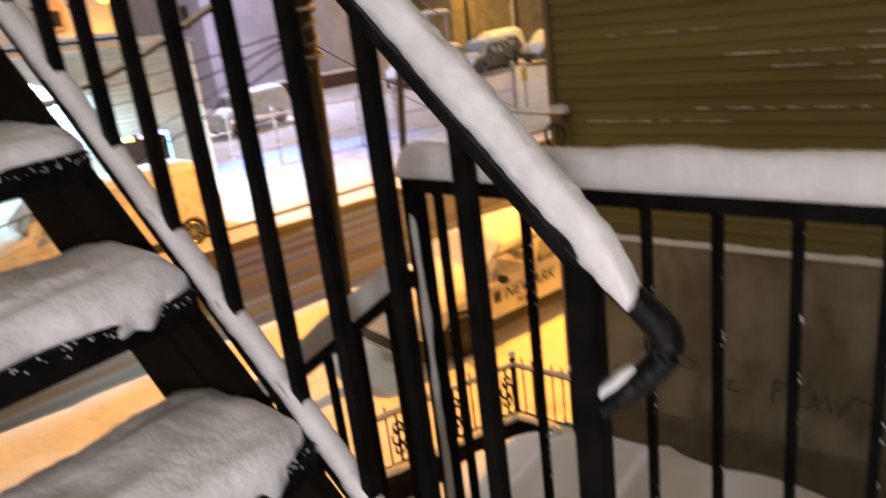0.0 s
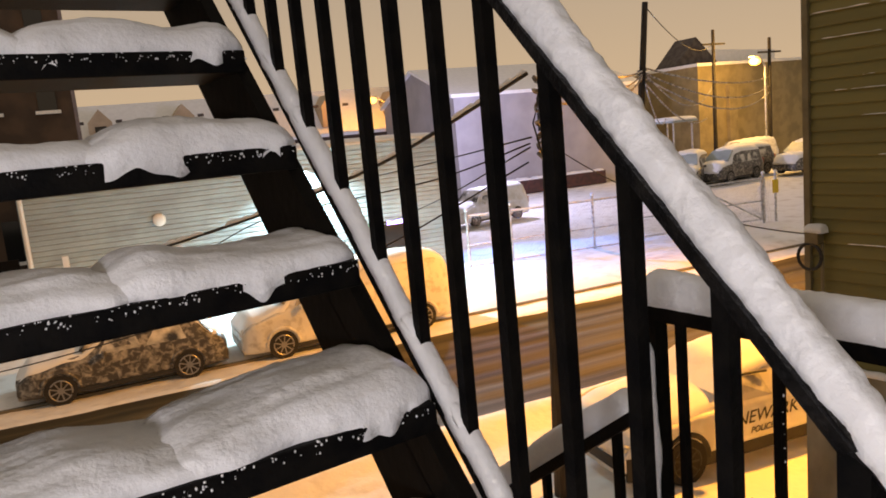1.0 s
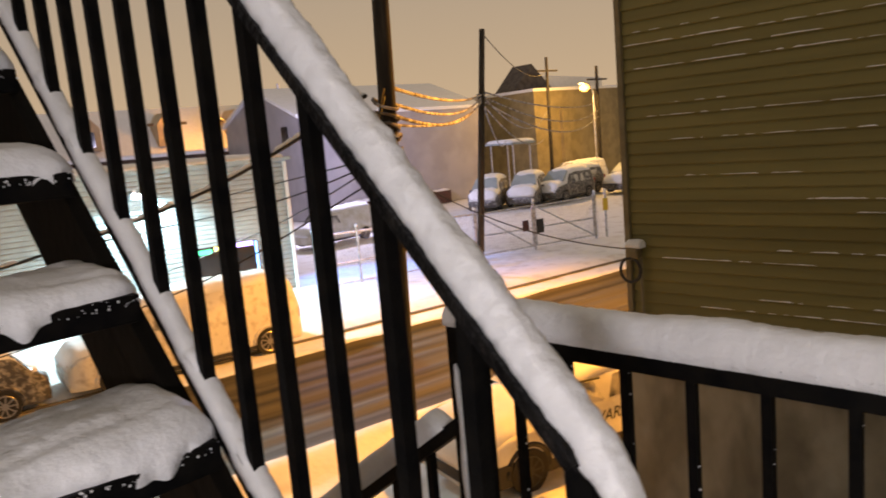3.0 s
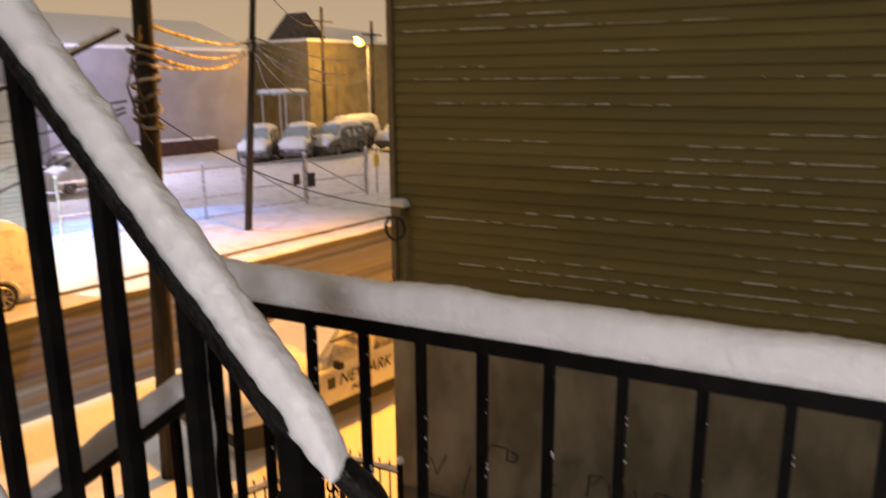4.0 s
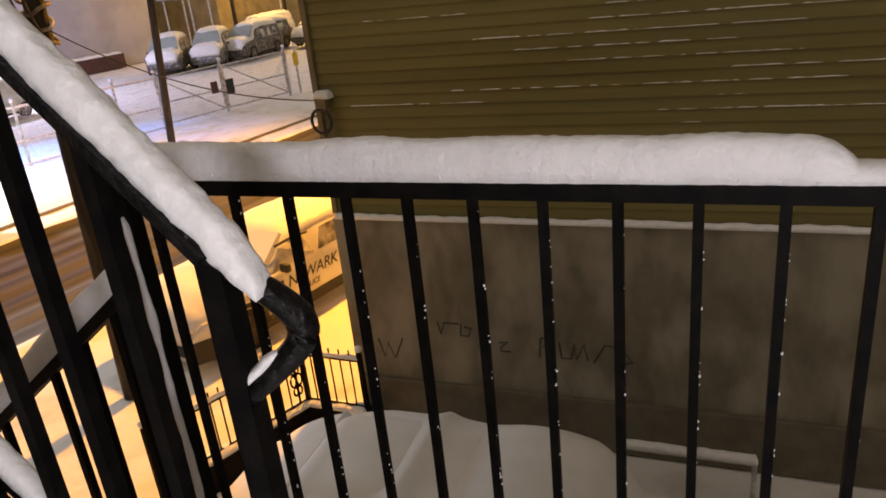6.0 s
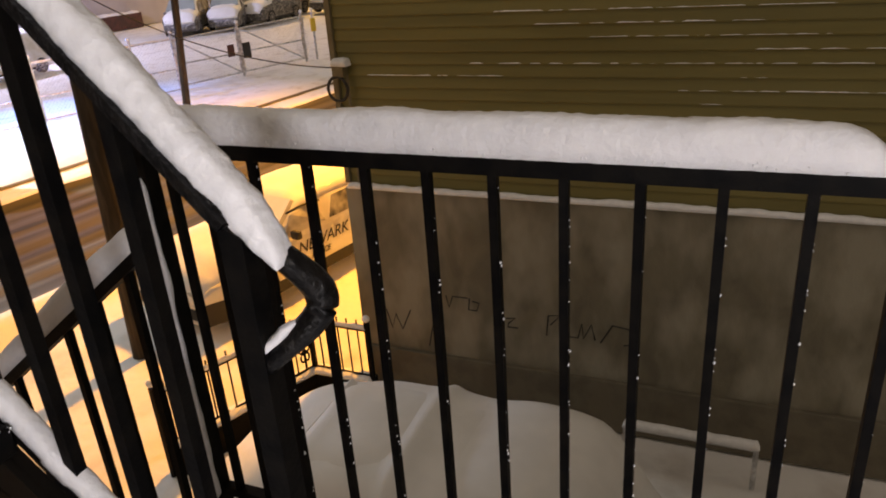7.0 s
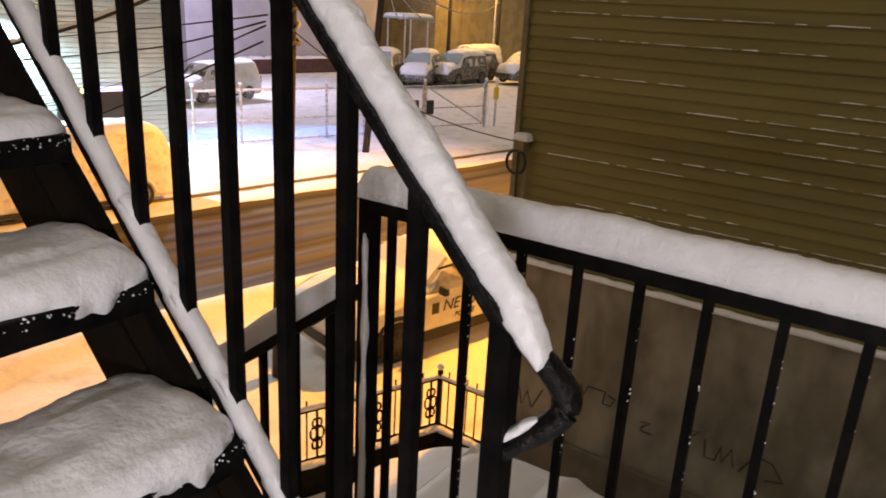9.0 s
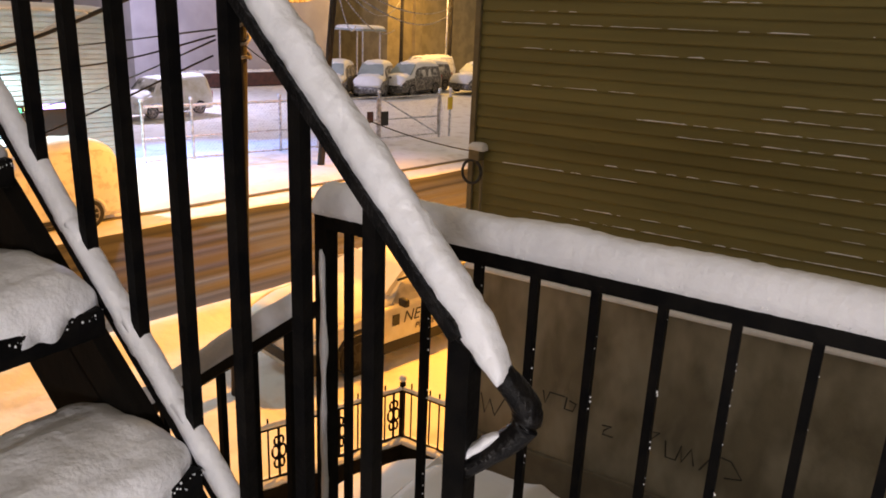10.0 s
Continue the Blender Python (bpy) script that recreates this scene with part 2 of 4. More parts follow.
def snow_bar(bm, a, b, w, h, seed=0, segs=None, rough=0.25, taper=(0.03, 0.03), overhang=0.0, lift=0.0, lump=0.0, lump_size=6.0, fine=40.0, across=11, ridge=0.0, grain=0.0014):
    """Snow lying along the line a-b: a rounded, uneven ridge with a flat underside and tapered ends."""
    a, b = Vector(a), Vector(b)
    length = (b - a).length
    d = (b - a).normalized()
    side = d.cross(Vector((0, 0, 1))).normalized()
    top = side.cross(d).normalized()
    segs = segs or max(8, int(length / 0.02))
    rows = []
    for i in range(segs + 1):
        s = i / segs * length
        e0 = min(1.0, s / taper[0]) if taper[0] else 1.0
        e1 = min(1.0, (length - s) / taper[1]) if taper[1] else 1.0
        env = max(0.02, math.sqrt(max(0.0, 1 - (1 - min(e0, e1)) ** 2)))
        hh = h * env * (1 + rough * noise.noise(Vector((s * 7, seed, 0.3))) + lump * noise.noise(Vector((s * lump_size, seed, 5.7))))
        ww = w * (0.75 + 0.25 * env) * (1 + 0.35 * rough * noise.noise(Vector((s * 9, seed, 9.1))))
        row = []
        for k in range(across):
            an = math.pi * k / (across - 1)
            cx, cz = math.cos(an), math.sin(an)
            x = math.copysign(abs(cx) ** 0.72, cx) * ww / 2
            z = (cz ** 0.62) * hh
            if k in (0, across - 1):
                z -= overhang * (0.5 + 0.9 * noise.noise(Vector((s * 30, seed, k))))
            p = a + d * s + side * x + top * (z + lift)
            q = noise.noise(p * fine * 1.6 + Vector((seed, 0, 0))) * grain + ridge * noise.noise(Vector((p.x * 7, p.y * 42, seed))) + noise.noise(p * 14 + Vector((0, seed, 0))) * 0.010 * rough
            row.append(bm.verts.new(p + (side * cx + top * cz) * q))
        rows.append(row)
    for r0, r1 in zip(rows, rows[1:]):
        for k in range(across - 1):
            bm.faces.new((r0[k], r1[k], r1[k + 1], r0[k + 1]))
        bm.faces.new((r0[across - 1], r1[across - 1], r1[0], r0[0]))
    bm.faces.new(rows[0])
    bm.faces.new(rows[-1][::-1])


def crumbs(bm, count, place, small, large, seed):
    """Small clinging lumps of snow; place gives a spot from a random source."""
    r = random.Random(seed)
    for _ in range(count):
        q = r.uniform(small, large)
        made = bmesh.ops.create_icosphere(bm, subdivisions=1, radius=q, matrix=Matrix.Translation(place(r)) @ Matrix.Diagonal((1, r.uniform(0.6, 1.0), r.uniform(0.7, 1.5), 1)))
        for v in made["verts"]:
            v.co += Vector((r.uniform(-q, q), r.uniform(-q, q), r.uniform(-q, q))) * 0.18


def sheet(bm, u0, u1, v0, v1, nu, nv, height):
    """A grid over the street's axes, with a height for each place."""
    g = [[bm.verts.new(street(u0 + (u1 - u0) * i / nu, v0 + (v1 - v0) * j / nv, height(u0 + (u1 - u0) * i / nu, v0 + (v1 - v0) * j / nv))) for j in range(nv + 1)] for i in range(nu + 1)]
    for i in range(nu):
        for j in range(nv):
            bm.faces.new((g[i][j], g[i + 1][j], g[i + 1][j + 1], g[i][j + 1]))

# ---- ground, road, pavements ----
bm = bmesh.new()
box(bm, (20, 60, GROUND - 0.55), (900, 900, 1.0))
tagged(obj("ground", bm, snow_ground), "snow-covered ground reaching the distance", "ground", kind="structure")


def bank(u, v):
    """Snow pushed up along the kerbs, bare wheel ruts between."""
    n = noise.noise(Vector((u * 0.9, v * 2.0, 1.0))) * 0.03 + noise.noise(Vector((u * 3.1, v * 5.0, 4.0))) * 0.015
    far = 0.17 * math.exp(-((v + 1.55) / 0.30) ** 2)
    near = 0.20 * math.exp(-((v + 7.35) / 0.45) ** 2)
    rut = sum(0.045 * math.exp(-((v - c - 0.04 * math.sin(u * 0.5 + c)) / 0.17) ** 2) for c in (-2.7, -3.5, -4.5, -5.3, -6.1))
    return far + near - rut + n


bm = bmesh.new()
sheet(bm, -26, 60, -7.0, -1.7, 170, 44, lambda u, v: GROUND + 0.02 + bank(u, v))
tagged(obj("road", bm, slush, True), "slushy brown road with wheel ruts in the snow", "road", kind="structure")
bm = bmesh.new()
sheet(bm, -26, 60, -1.7, 0.0, 170, 18, lambda u, v: GROUND + 0.022 + bank(u, v))
tagged(obj("parking_lane", bm, snow_ground, True), "snow ridge and parking strip along the kerb", "road", kind="structure")
bm = bmesh.new()
sheet(bm, -26, 60, 0.0, 7.4, 120, 16, lambda u, v: GROUND + (0.15 if v > 0.05 else 0.03) + 0.03 * noise.noise(Vector((u, v, 2))))
tagged(obj("pavement_far", bm, snow_ground, True), "snow-covered far pavement behind a kerb", "pavement", kind="structure")
bm = bmesh.new()
sheet(bm, -26, 60, -15.0, -7.0, 240, 60, lambda u, v: GROUND + 0.03 + (bank(u, v) if v > -8.6 else 0.0) + 0.035 * noise.noise(Vector((u * 1.5, v * 2.2, 3))) - (0.05 if -0.25 < (v + 12.2 + 0.1 * math.sin(u * 5)) < 0.25 and math.sin(u * 9) > 0.2 else 0))
tagged(obj("pavement_near", bm, snow_ground, True), "trodden snowy pavement with footprints", "pavement", kind="structure")
bm = bmesh.new()
box(bm, tuple(street(17, -0.06, GROUND + 0.0)), (86, 0.12, 0.16))
bmesh.ops.rotate(bm, cent=street(17, -0.06, 0), matrix=Matrix.Rotation(STREET, 3, "Z"), verts=bm.verts)
tagged(obj("kerb", bm, concrete_low), "low concrete kerb half hidden by snow", "kerb", kind="structure")

# ---- neighbouring house: olive siding over a concrete base ----
WALL_X, CORNER_Y, LEDGE = 7.19, 3.03, -2.795
bm = bmesh.new()
box(bm, (WALL_X + 4.03, CORNER_Y - 7.0, 1.0), (8.0, 13.98, 7.5))
wall_house = tagged(obj("wall_neighbour", bm, trim_paint), "olive clapboard side wall with snow on its courses", "wall", kind="structure")
bm = bmesh.new()
box(bm, (WALL_X + 4.0, CORNER_Y - 7.0, (LEDGE - 5.47) / 2), (8.1, 14.06, LEDGE + 5.47))
tagged(obj("wall_base", bm, concrete), "stained concrete base wall with scribbled marker lines", "wall", kind="structure")
# Slightly proud strip in a darker concrete colour, up to z -4.78.
bm = bmesh.new()
box(bm, (WALL_X - 0.075, CORNER_Y - 7.0, -5.1), (0.06, 14.0, 0.64), bevel=0.015)
tagged(obj("trim_low_band", bm, concrete_low), "darker concrete strip along the foot of the wall", "footing", kind="structure")
bm = bmesh.new()
box(bm, (WALL_X + 0.0, CORNER_Y + 0.008, 1.0), (0.06, 0.06, 7.5), bevel=0.006)
tagged(obj("trim_corner", bm, trim_paint), "pale olive corner board", "trim", kind="structure")
bm = bmesh.new()
snow_bar(bm, (WALL_X - 0.055, CORNER_Y, LEDGE), (WALL_X - 0.055, -7, LEDGE), 0.075, 0.055, 3, 420, 0.35, fine=30)
tagged(obj("snow_ledge", bm, snow, True), "thin line of snow on the concrete ledge", "snow", kind="stuff")


def clapboard(length, h):
    b = bmesh.new()
    prof = ((0.0, 0.0), (-0.026, 0.0), (-0.028, 0.012), (-0.006, h + 0.012), (0.0, h + 0.012))
    ends = [[b.verts.new((x, y, z)) for x, z in prof] for y in (0, -length)]
    for i in range(5):
        b.faces.new((ends[0][i], ends[0][(i + 1) % 5], ends[1][(i + 1) % 5], ends[1][i]))
    b.faces.new(ends[0][::-1])
    b.faces.new(ends[1])
    return b


COURSE = 0.118
first_board = None
for i in range(57):
    m = pose(WALL_X + 0.03, CORNER_Y - 0.024, LEDGE + 0.03 + i * COURSE)
    if first_board is None:
        first_board = part("clapboard", clapboard(13.8, COURSE), siding, wall_house)
        first_board.matrix_basis = m
    else:
        again(first_board, "clapboard", wall_house, m)
bm = bmesh.new()
rnd = random.Random(7)
lines = [(10, 2.7, 1.5, 1.0), (15, 1.3, 2.4, 1.0), (14, 0.9, 2.0, 0.7), (6, 2.3, 3.6, 0.9), (5, 1.7, 3.2, 1.0), (26, 2.9, 3.0, 0.8), (28, 3.0, 3.2, 0.9), (22, 2.8, 2.8, 0.7),
         (13, 0.4, 1.8, 0.9), (11, 0.2, 2.2, 1.0), (16, 0.2, 2.4, 0.9), (20, 2.6, 2.4, 0.6), (12, -1.0, 3.0, 0.9), (9, -0.4, 3.4, 1.0), (17, 2.4, 1.2, 0.5), (18, -0.6, 3.0, 0.8)]
for c, y, run, amount in lines + [(rnd.randrange(3, 50), rnd.uniform(-5, 3), rnd.uniform(0.2, 1.2), rnd.uniform(0.3, 0.7)) for _ in range(34)]:
    s, z = 0.0, LEDGE + 0.03 + c * COURSE + 0.010
    while s < run:
        step = rnd.uniform(0.05, 0.75) * amount
        if y - s - step > -9:
            snow_bar(bm, (WALL_X + 0.006, y - s, z), (WALL_X + 0.006, y - s - step, z), 0.013, rnd.uniform(0.004, 0.009), rnd.random() * 90, max(5, int(step / 0.035)), 0.5, across=6)
        s += step + rnd.uniform(0.005, 0.10) / amount
tagged(obj("snow_on_siding", bm, snow, True), "broken lines of snow caught on the clapboard edges", "snow", kind="stuff")

# scribbles: short marker strokes, not to be read
def strokes(paths):
    b = bmesh.new()
    for path in paths:
        tube(b, [(WALL_X - 0.053, y, z) for y, z in path], 0.008, 5)
    return b


zig = lambda y, z, s, pts: [(y - a * s, z + b * s) for a, b in pts]
marks = [zig(2.72, -4.52, 0.24, ((0, 1), (0.25, 0), (0.5, 0.8), (0.8, 0), (1.3, 1.1))), zig(2.25, -4.55, 0.24, ((0.6, 1), (0.4, 0.3), (0.2, -0.6))),
         zig(1.95, -4.15, 0.16, ((0, 0.9), (0.2, 0), (0.5, 0.9), (1.6, 0.9))), zig(1.75, -4.15, 0.16, ((0.5, 0.9), (0.4, 0), (1.0, 0), (1.2, 0.6), (0.7, 0.7))),
         zig(1.25, -4.30, 0.13, ((0, 0.8), (0.8, 0.9), (0.2, 0.4), (0.1, 0), (1.0, 0))), zig(0.80, -4.34, 0.22, ((0, 0), (0.1, 1.1), (0.7, 1.2), (0.2, 0.6))),
         zig(0.58, -4.32, 0.20, ((0, 0.9), (0.1, 0), (0.6, 0), (0.8, 0.9), (0.9, 0), (1.3, 0.9), (1.5, 0))), zig(0.22, -4.34, 0.20, ((0, 0), (0.6, 1.1), (1.4, 1.0), (2.0, 0.2), (1.2, 0.0)))]
tagged(obj("wall_scribble", strokes(marks), marker), "thin dark scribbled lines on the concrete", "graffiti", kind="structure")

# service box, cable loop and conduit at the corner
service = thing("service_bracket", pose(WALL_X - 0.06, CORNER_Y - 0.08, -1.52), "small grey cable bracket capped with snow, a loop hanging from it", "bracket")
bm = bmesh.new(); box(bm, (0, 0, 0), (0.12, 0.13, 0.12), bevel=0.015); part("box", bm, trim_paint, service)
bm = bmesh.new(); snow_bar(bm, (0, 0.08, 0.06), (0, -0.11, 0.05), 0.14, 0.08, 4, 14, 0.3); part("snow_cap", bm, snow, service, "rounded cap of snow", True)
bm = bmesh.new()
tube(bm, [(-0.05, 0.02 + 0.12 * math.sin(a), -0.18 + 0.13 * math.cos(a)) for a in [2 * math.pi * i / 22 for i in range(23)]], 0.012, 7)
tube(bm, [(-0.05, 0.02 + 0.105 * math.sin(a), -0.18 + 0.12 * math.cos(a)) for a in [2 * math.pi * i / 22 for i in range(23)]], 0.009, 7)
part("cable_loop", bm, cable_mat, service, "coiled loop of cable", True)
bm = bmesh.new(); tube(bm, [(0.01, -0.07, -0.05), (0.01, -0.07, -1.25)], 0.016, 8); part("conduit", bm, trim_paint, service)

# pipe rail at the foot of the wall
guard = thing("pipe_guard", pose(6.6, -0.14, GROUND), "low pipe guard with snow on top beside the wall", "guard rail")
bm = bmesh.new(); tube(bm, [(0, 0, 0.45), (0, -1.22, 0.45)], 0.025, 8); part("rail", bm, galvanised, guard)
for y in (0.0, -1.22):
    bm = bmesh.new(); tube(bm, [(0, y, -0.02), (0, y, 0.45)], 0.025, 8); part("post", bm, galvanised, guard)
bm = bmesh.new(); snow_bar(bm, (0, 0.03, 0.47), (0, -1.25, 0.47), 0.10, 0.07, 6, 50, 0.3); part("snow_cap", bm, snow, guard, "strip of snow", True)

# ---- our own house, behind the landing ----
bm = bmesh.new(); box(bm, (-1.1, 0.2, -1.4), (0.2, 9.0, 8.0)); tagged(obj("wall_west", bm, trim_paint), "plain painted house wall", "wall", kind="structure")
bm = bmesh.new(); box(bm, (1.4, -3.4, -1.4), (4.8, 0.2, 8.0)); tagged(obj("wall_south", bm, trim_paint), "plain painted house wall behind the landing", "wall", kind="structure")
porch = thing("porch_lamp", pose(-0.98, -1.65, -0.32, 0, 0, -90), "small white porch lamp on the house wall", "lamp")
bm = bmesh.new(); box(bm, (0, 0, 0), (0.12, 0.04, 0.18), bevel=0.01); part("back_plate", bm, white_paint, porch)
bm = bmesh.new(); tube(bm, [(0, 0.02, 0.05), (0, 0.14, 0.10), (0, 0.2, 0.06)], 0.012, 7); part("arm", bm, iron, porch)

# ---- landing ----
FLOOR_Z = -1.58
landing = thing("landing", pose(0, 0, FLOOR_Z), "dark metal landing covered with trodden snow", "landing", kind="structure")
bm = bmesh.new()
for x in (-0.9, 1.5):
    bar(bm, (x, -3.2, -0.12), (x, 0.15, -0.12), 0.05, 0.2)
for y in (-3.2, -2.1, -1.0, 0.12):
    bar(bm, (-0.9, y, -0.14), (1.5, y, -0.14), 0.05, 0.16)
for x, y in ((-0.9, 0.1), (1.5, 0.1), (1.5, -3.1)):
    bar(bm, (x, y, -0.2), (x, y, GROUND - FLOOR_Z), 0.1, 0.1)
part("frame", bm, iron, landing)
bm = bmesh.new(); box(bm, (0, 0, -0.02), (2.46, 0.145, 0.03), bevel=0.003)
plank = part("plank", bm, steel_brown, landing); plank.matrix_basis = pose(0.3, -3.12, 0)
for i in range(1, 22):
    again(plank, "plank", landing, pose(0.3, -3.12 + 0.155 * i, 0))
bm = bmesh.new(); snow_bar(bm, (0.3, -3.2, -0.003), (0.3, 0.15, -0.003), 2.4, 0.07, 11, 60, 0.5, lump=0.4)
tagged(obj("snow_on_landing", bm, snow, True), "trodden snow on the landing", "snow", kind="stuff").matrix_world = pose(0, 0, FLOOR_Z)

# ---- landing railing ----
RAIL_X, RAIL_Z = 1.5, -0.6
railing = thing("landing_railing", pose(RAIL_X, 0, 0), "black iron railing along the landing's edge", "railing")
bm = bmesh.new(); bar(bm, (0, 0.165, RAIL_Z + 0.017), (0, -3.2, RAIL_Z + 0.017), 0.042, 0.036); part("top_rail", bm, iron, railing)
bm = bmesh.new(); bar(bm, (0, 0.15, FLOOR_Z + 0.12), (0, -3.2, FLOOR_Z + 0.12), 0.03, 0.02); part("bottom_rail", bm, iron, railing)
bm = bmesh.new(); bar(bm, (0, 0, 0), (0, 0, RAIL_Z - FLOOR_Z - 0.12), 0.016, 0.016)
balu = part("baluster", bm, iron, railing); balu.matrix_basis = pose(0, 0, FLOOR_Z + 0.12)
for i in range(1, 27):
    again(balu, "baluster", railing, pose(0, -0.12 * i, FLOOR_Z + 0.12, 0, 0, (i * 37) % 7 - 3))
bm = bmesh.new(); bar(bm, (0, 0.15, FLOOR_Z - 0.1), (0, 0.15, RAIL_Z), 0.036, 0.036); part("post", bm, iron, railing, "square corner post")
bm = bmesh.new(); bar(bm, (0.0, 0.085, FLOOR_Z - 0.1), (0, 0.085, RAIL_Z), 0.016, 0.016); part("inner_post", bm, iron, railing)
bm = bmesh.new(); snow_bar(bm, (-0.022, 0.145, FLOOR_Z + 0.1), (-0.022, 0.146, RAIL_Z - 0.05), 0.015, 0.012, 2, 50, 0.5, across=7); part("stuck_snow", bm, snow, railing, "strip of snow stuck to the post", True)
bm = bmesh.new()
snow_bar(bm, (RAIL_X, 0.172, RAIL_Z + 0.032), (RAIL_X, -1.175, RAIL_Z + 0.032), 0.064, 0.065, 21, 260, 0.10, taper=(0.04, 0.10), fine=40, across=21, grain=0.0024, lump=0.06, lump_size=11)
crumbs(bm, 60, lambda r: (RAIL_X - 0.030 - 0.004 * r.random(), r.uniform(-1.15, 0.16), RAIL_Z + 0.034 + 0.010 * r.random()), 0.0012, 0.003, 5)
tagged(obj("snow_on_railing", bm, snow, True), "thick ridge of fresh snow lying on the black railing", "snow", kind="stuff")
bm = bmesh.new()
snow_bar(bm, (RAIL_X, -1.06, RAIL_Z + 0.032), (RAIL_X, -3.2, RAIL_Z + 0.032), 0.060, 0.028, 22, 160, 0.25, taper=(0.04, 0.03))
tagged(obj("snow_on_railing", bm, snow, True), "thin snow lying on the black railing", "snow", kind="stuff")

bm = bmesh.new()
crumbs(bm, 190, lambda r: (RAIL_X - r.uniform(-0.004, 0.007), -0.12 * r.randrange(0, 12) - 0.0085, RAIL_Z - 0.9 * r.random()), 0.0010, 0.0030, 61)
tagged(obj("snow_on_balusters", bm, snow, True), "specks of snow stuck to the railing's bars", "snow", kind="stuff")

# ---- upper stair ----
STAIR_X = 0.893
stair = thing("upper_stair", pose(0, 0, 0), "dark steel stair climbing towards the street, snow on its treads", "stair")
Y1 = 1.75
str_top, str_low = (lambda y: -0.632 + 1.015 * y), (lambda y: -0.905 + 1.03 * y)


def stringer(x, out):
    b = bmesh.new()
    pts = ((-0.66, FLOOR_Z), (Y1, str_low(Y1)), (Y1, str_top(Y1)), (-0.94, str_top(-0.94)), (-0.94, FLOOR_Z))
    sides = [[b.verts.new((x + dx, y, z)) for y, z in pts] for dx in (-0.005, 0.005)]
    k = len(pts)
    for i in range(k):
        b.faces.new((sides[0][i], sides[0][(i + 1) % k], sides[1][(i + 1) % k], sides[1][i]))
    b.faces.new(sides[0][::-1]); b.faces.new(sides[1])
    for edge, up in ((str_top, -0.008), (str_low, 0.010)):
        bar(b, (x + out * 0.014, -0.64, edge(-0.64) + up), (x + out * 0.014, Y1, edge(Y1) + up), 0.018, 0.008)
    return b


part("stringer", stringer(0.862, 1), steel_brown, stair)
part("stringer", stringer(-0.06, -1), steel_brown, stair)
STEP = 0.187
for k in range(-4, 8):
    y, z = 0.010 + STEP * k, -0.603 + STEP * k
    bm = bmesh.new()
    box(bm, (0.405, y + 0.115, z + 0.021), (0.935, 0.23, 0.042), bevel=0.004)
    part("tread", bm, iron, stair)
    bm = bmesh.new()
    rnd = random.Random(40 + k)
    cut = rnd.uniform(0.50, 0.60)
    snow_bar(bm, (-0.05, y + 0.118, z + 0.041), (cut + 0.04, y + 0.118, z + 0.041), 0.222, 0.040 + 0.008 * rnd.random(), 3.7 * k, 90, 0.40, taper=(0.05, 0.12), overhang=0.038, lump=0.30, across=29, fine=34, ridge=0.008, grain=0.002)
    snow_bar(bm, (cut - 0.04, y + 0.118, z + 0.041), (0.884, y + 0.118, z + 0.041), 0.230, 0.060 + 0.008 * rnd.random(), 3.7 * k + 9, 80, 0.35, taper=(0.10, 0.06), overhang=0.034, lump=0.22, across=29, fine=34, ridge=0.008, grain=0.002)
    crumbs(bm, 240, lambda r: (r.uniform(-0.04, 0.878), y - 0.001 + 0.003 * r.random(), z + 0.042 - 0.016 * r.random()), 0.0007, 0.0019, 300 + k)
    tagged(obj("snow_on_tread", bm, snow, True), "lumpy fresh snow heaped on a dark stair tread", "snow", "snow on the treads", kind="stuff")

rail = thing("stair_railing", pose(STAIR_X, 0, 0), "black iron stair railing with a bent handrail end", "railing")
hz = lambda y: 0.137 + 1.070 * y
lz = lambda y: -0.588 + 1.078 * y
bm = bmesh.new(); bar(bm, (0, 1.75, hz(1.75)), (0, -0.555, hz(-0.555)), 0.028, 0.012)
handrail = part("handrail", bm, iron_wet, rail, "flat black handrail, wet where bare")
bm = bmesh.new()
bend = smooth_path([Vector(q) for q in ((0, -0.50, hz(-0.50) + 0.003), (0.002, -0.545, hz(-0.545) + 0.003), (0.014, -0.585, -0.484), (0.030, -0.608, -0.517), (0.038, -0.617, -0.540), (0.034, -0.613, -0.560), (0.020, -0.592, -0.583), (0.006, -0.562, -0.610))], 4)
tube(bm, bend, [interp(((0, 0.008), (0.2, 0.0125), (0.6, 0.0165), (0.75, 0.0145), (1, 0.0115)), k / (len(bend) - 1)) for k in range(len(bend))], 14, 0.08, 3)
part("rail_end", bm, iron_wet, handrail, "bent wet end of the handrail turned back to the post", True)
bm = bmesh.new(); bar(bm, (0, 1.75, lz(1.75)), (0, -0.52, lz(-0.52)), 0.032, 0.012); part("lower_rail", bm, iron, rail)
for k in range(0, 20):
    y = 0.266 + 0.1015 * (12 - k)
    if -0.53 < y < 1.7:
        bm = bmesh.new(); bar(bm, (0, y, lz(y)), (0, y, hz(y)), 0.017, 0.017); part("baluster", bm, iron, rail)
bm = bmesh.new(); bar(bm, (0.006, -0.560, FLOOR_Z), (0.008, -0.556, -0.457), 0.026, 0.026); part("newel_post", bm, iron, rail)
bm = bmesh.new()
snow_bar(bm, (STAIR_X + 0.003, 1.75, hz(1.75) + 0.005), (STAIR_X + 0.012, -0.600, hz(-0.600) + 0.006), 0.038, 0.0335, 31, 620, 0.20, taper=(0.02, 0.13), fine=45, across=19, grain=0.0028, overhang=0.0015, lump=0.10, lump_size=16)
tagged(obj("snow_on_handrail", bm, snow, True), "rounded ridge of snow along the sloping handrail", "snow", kind="stuff")
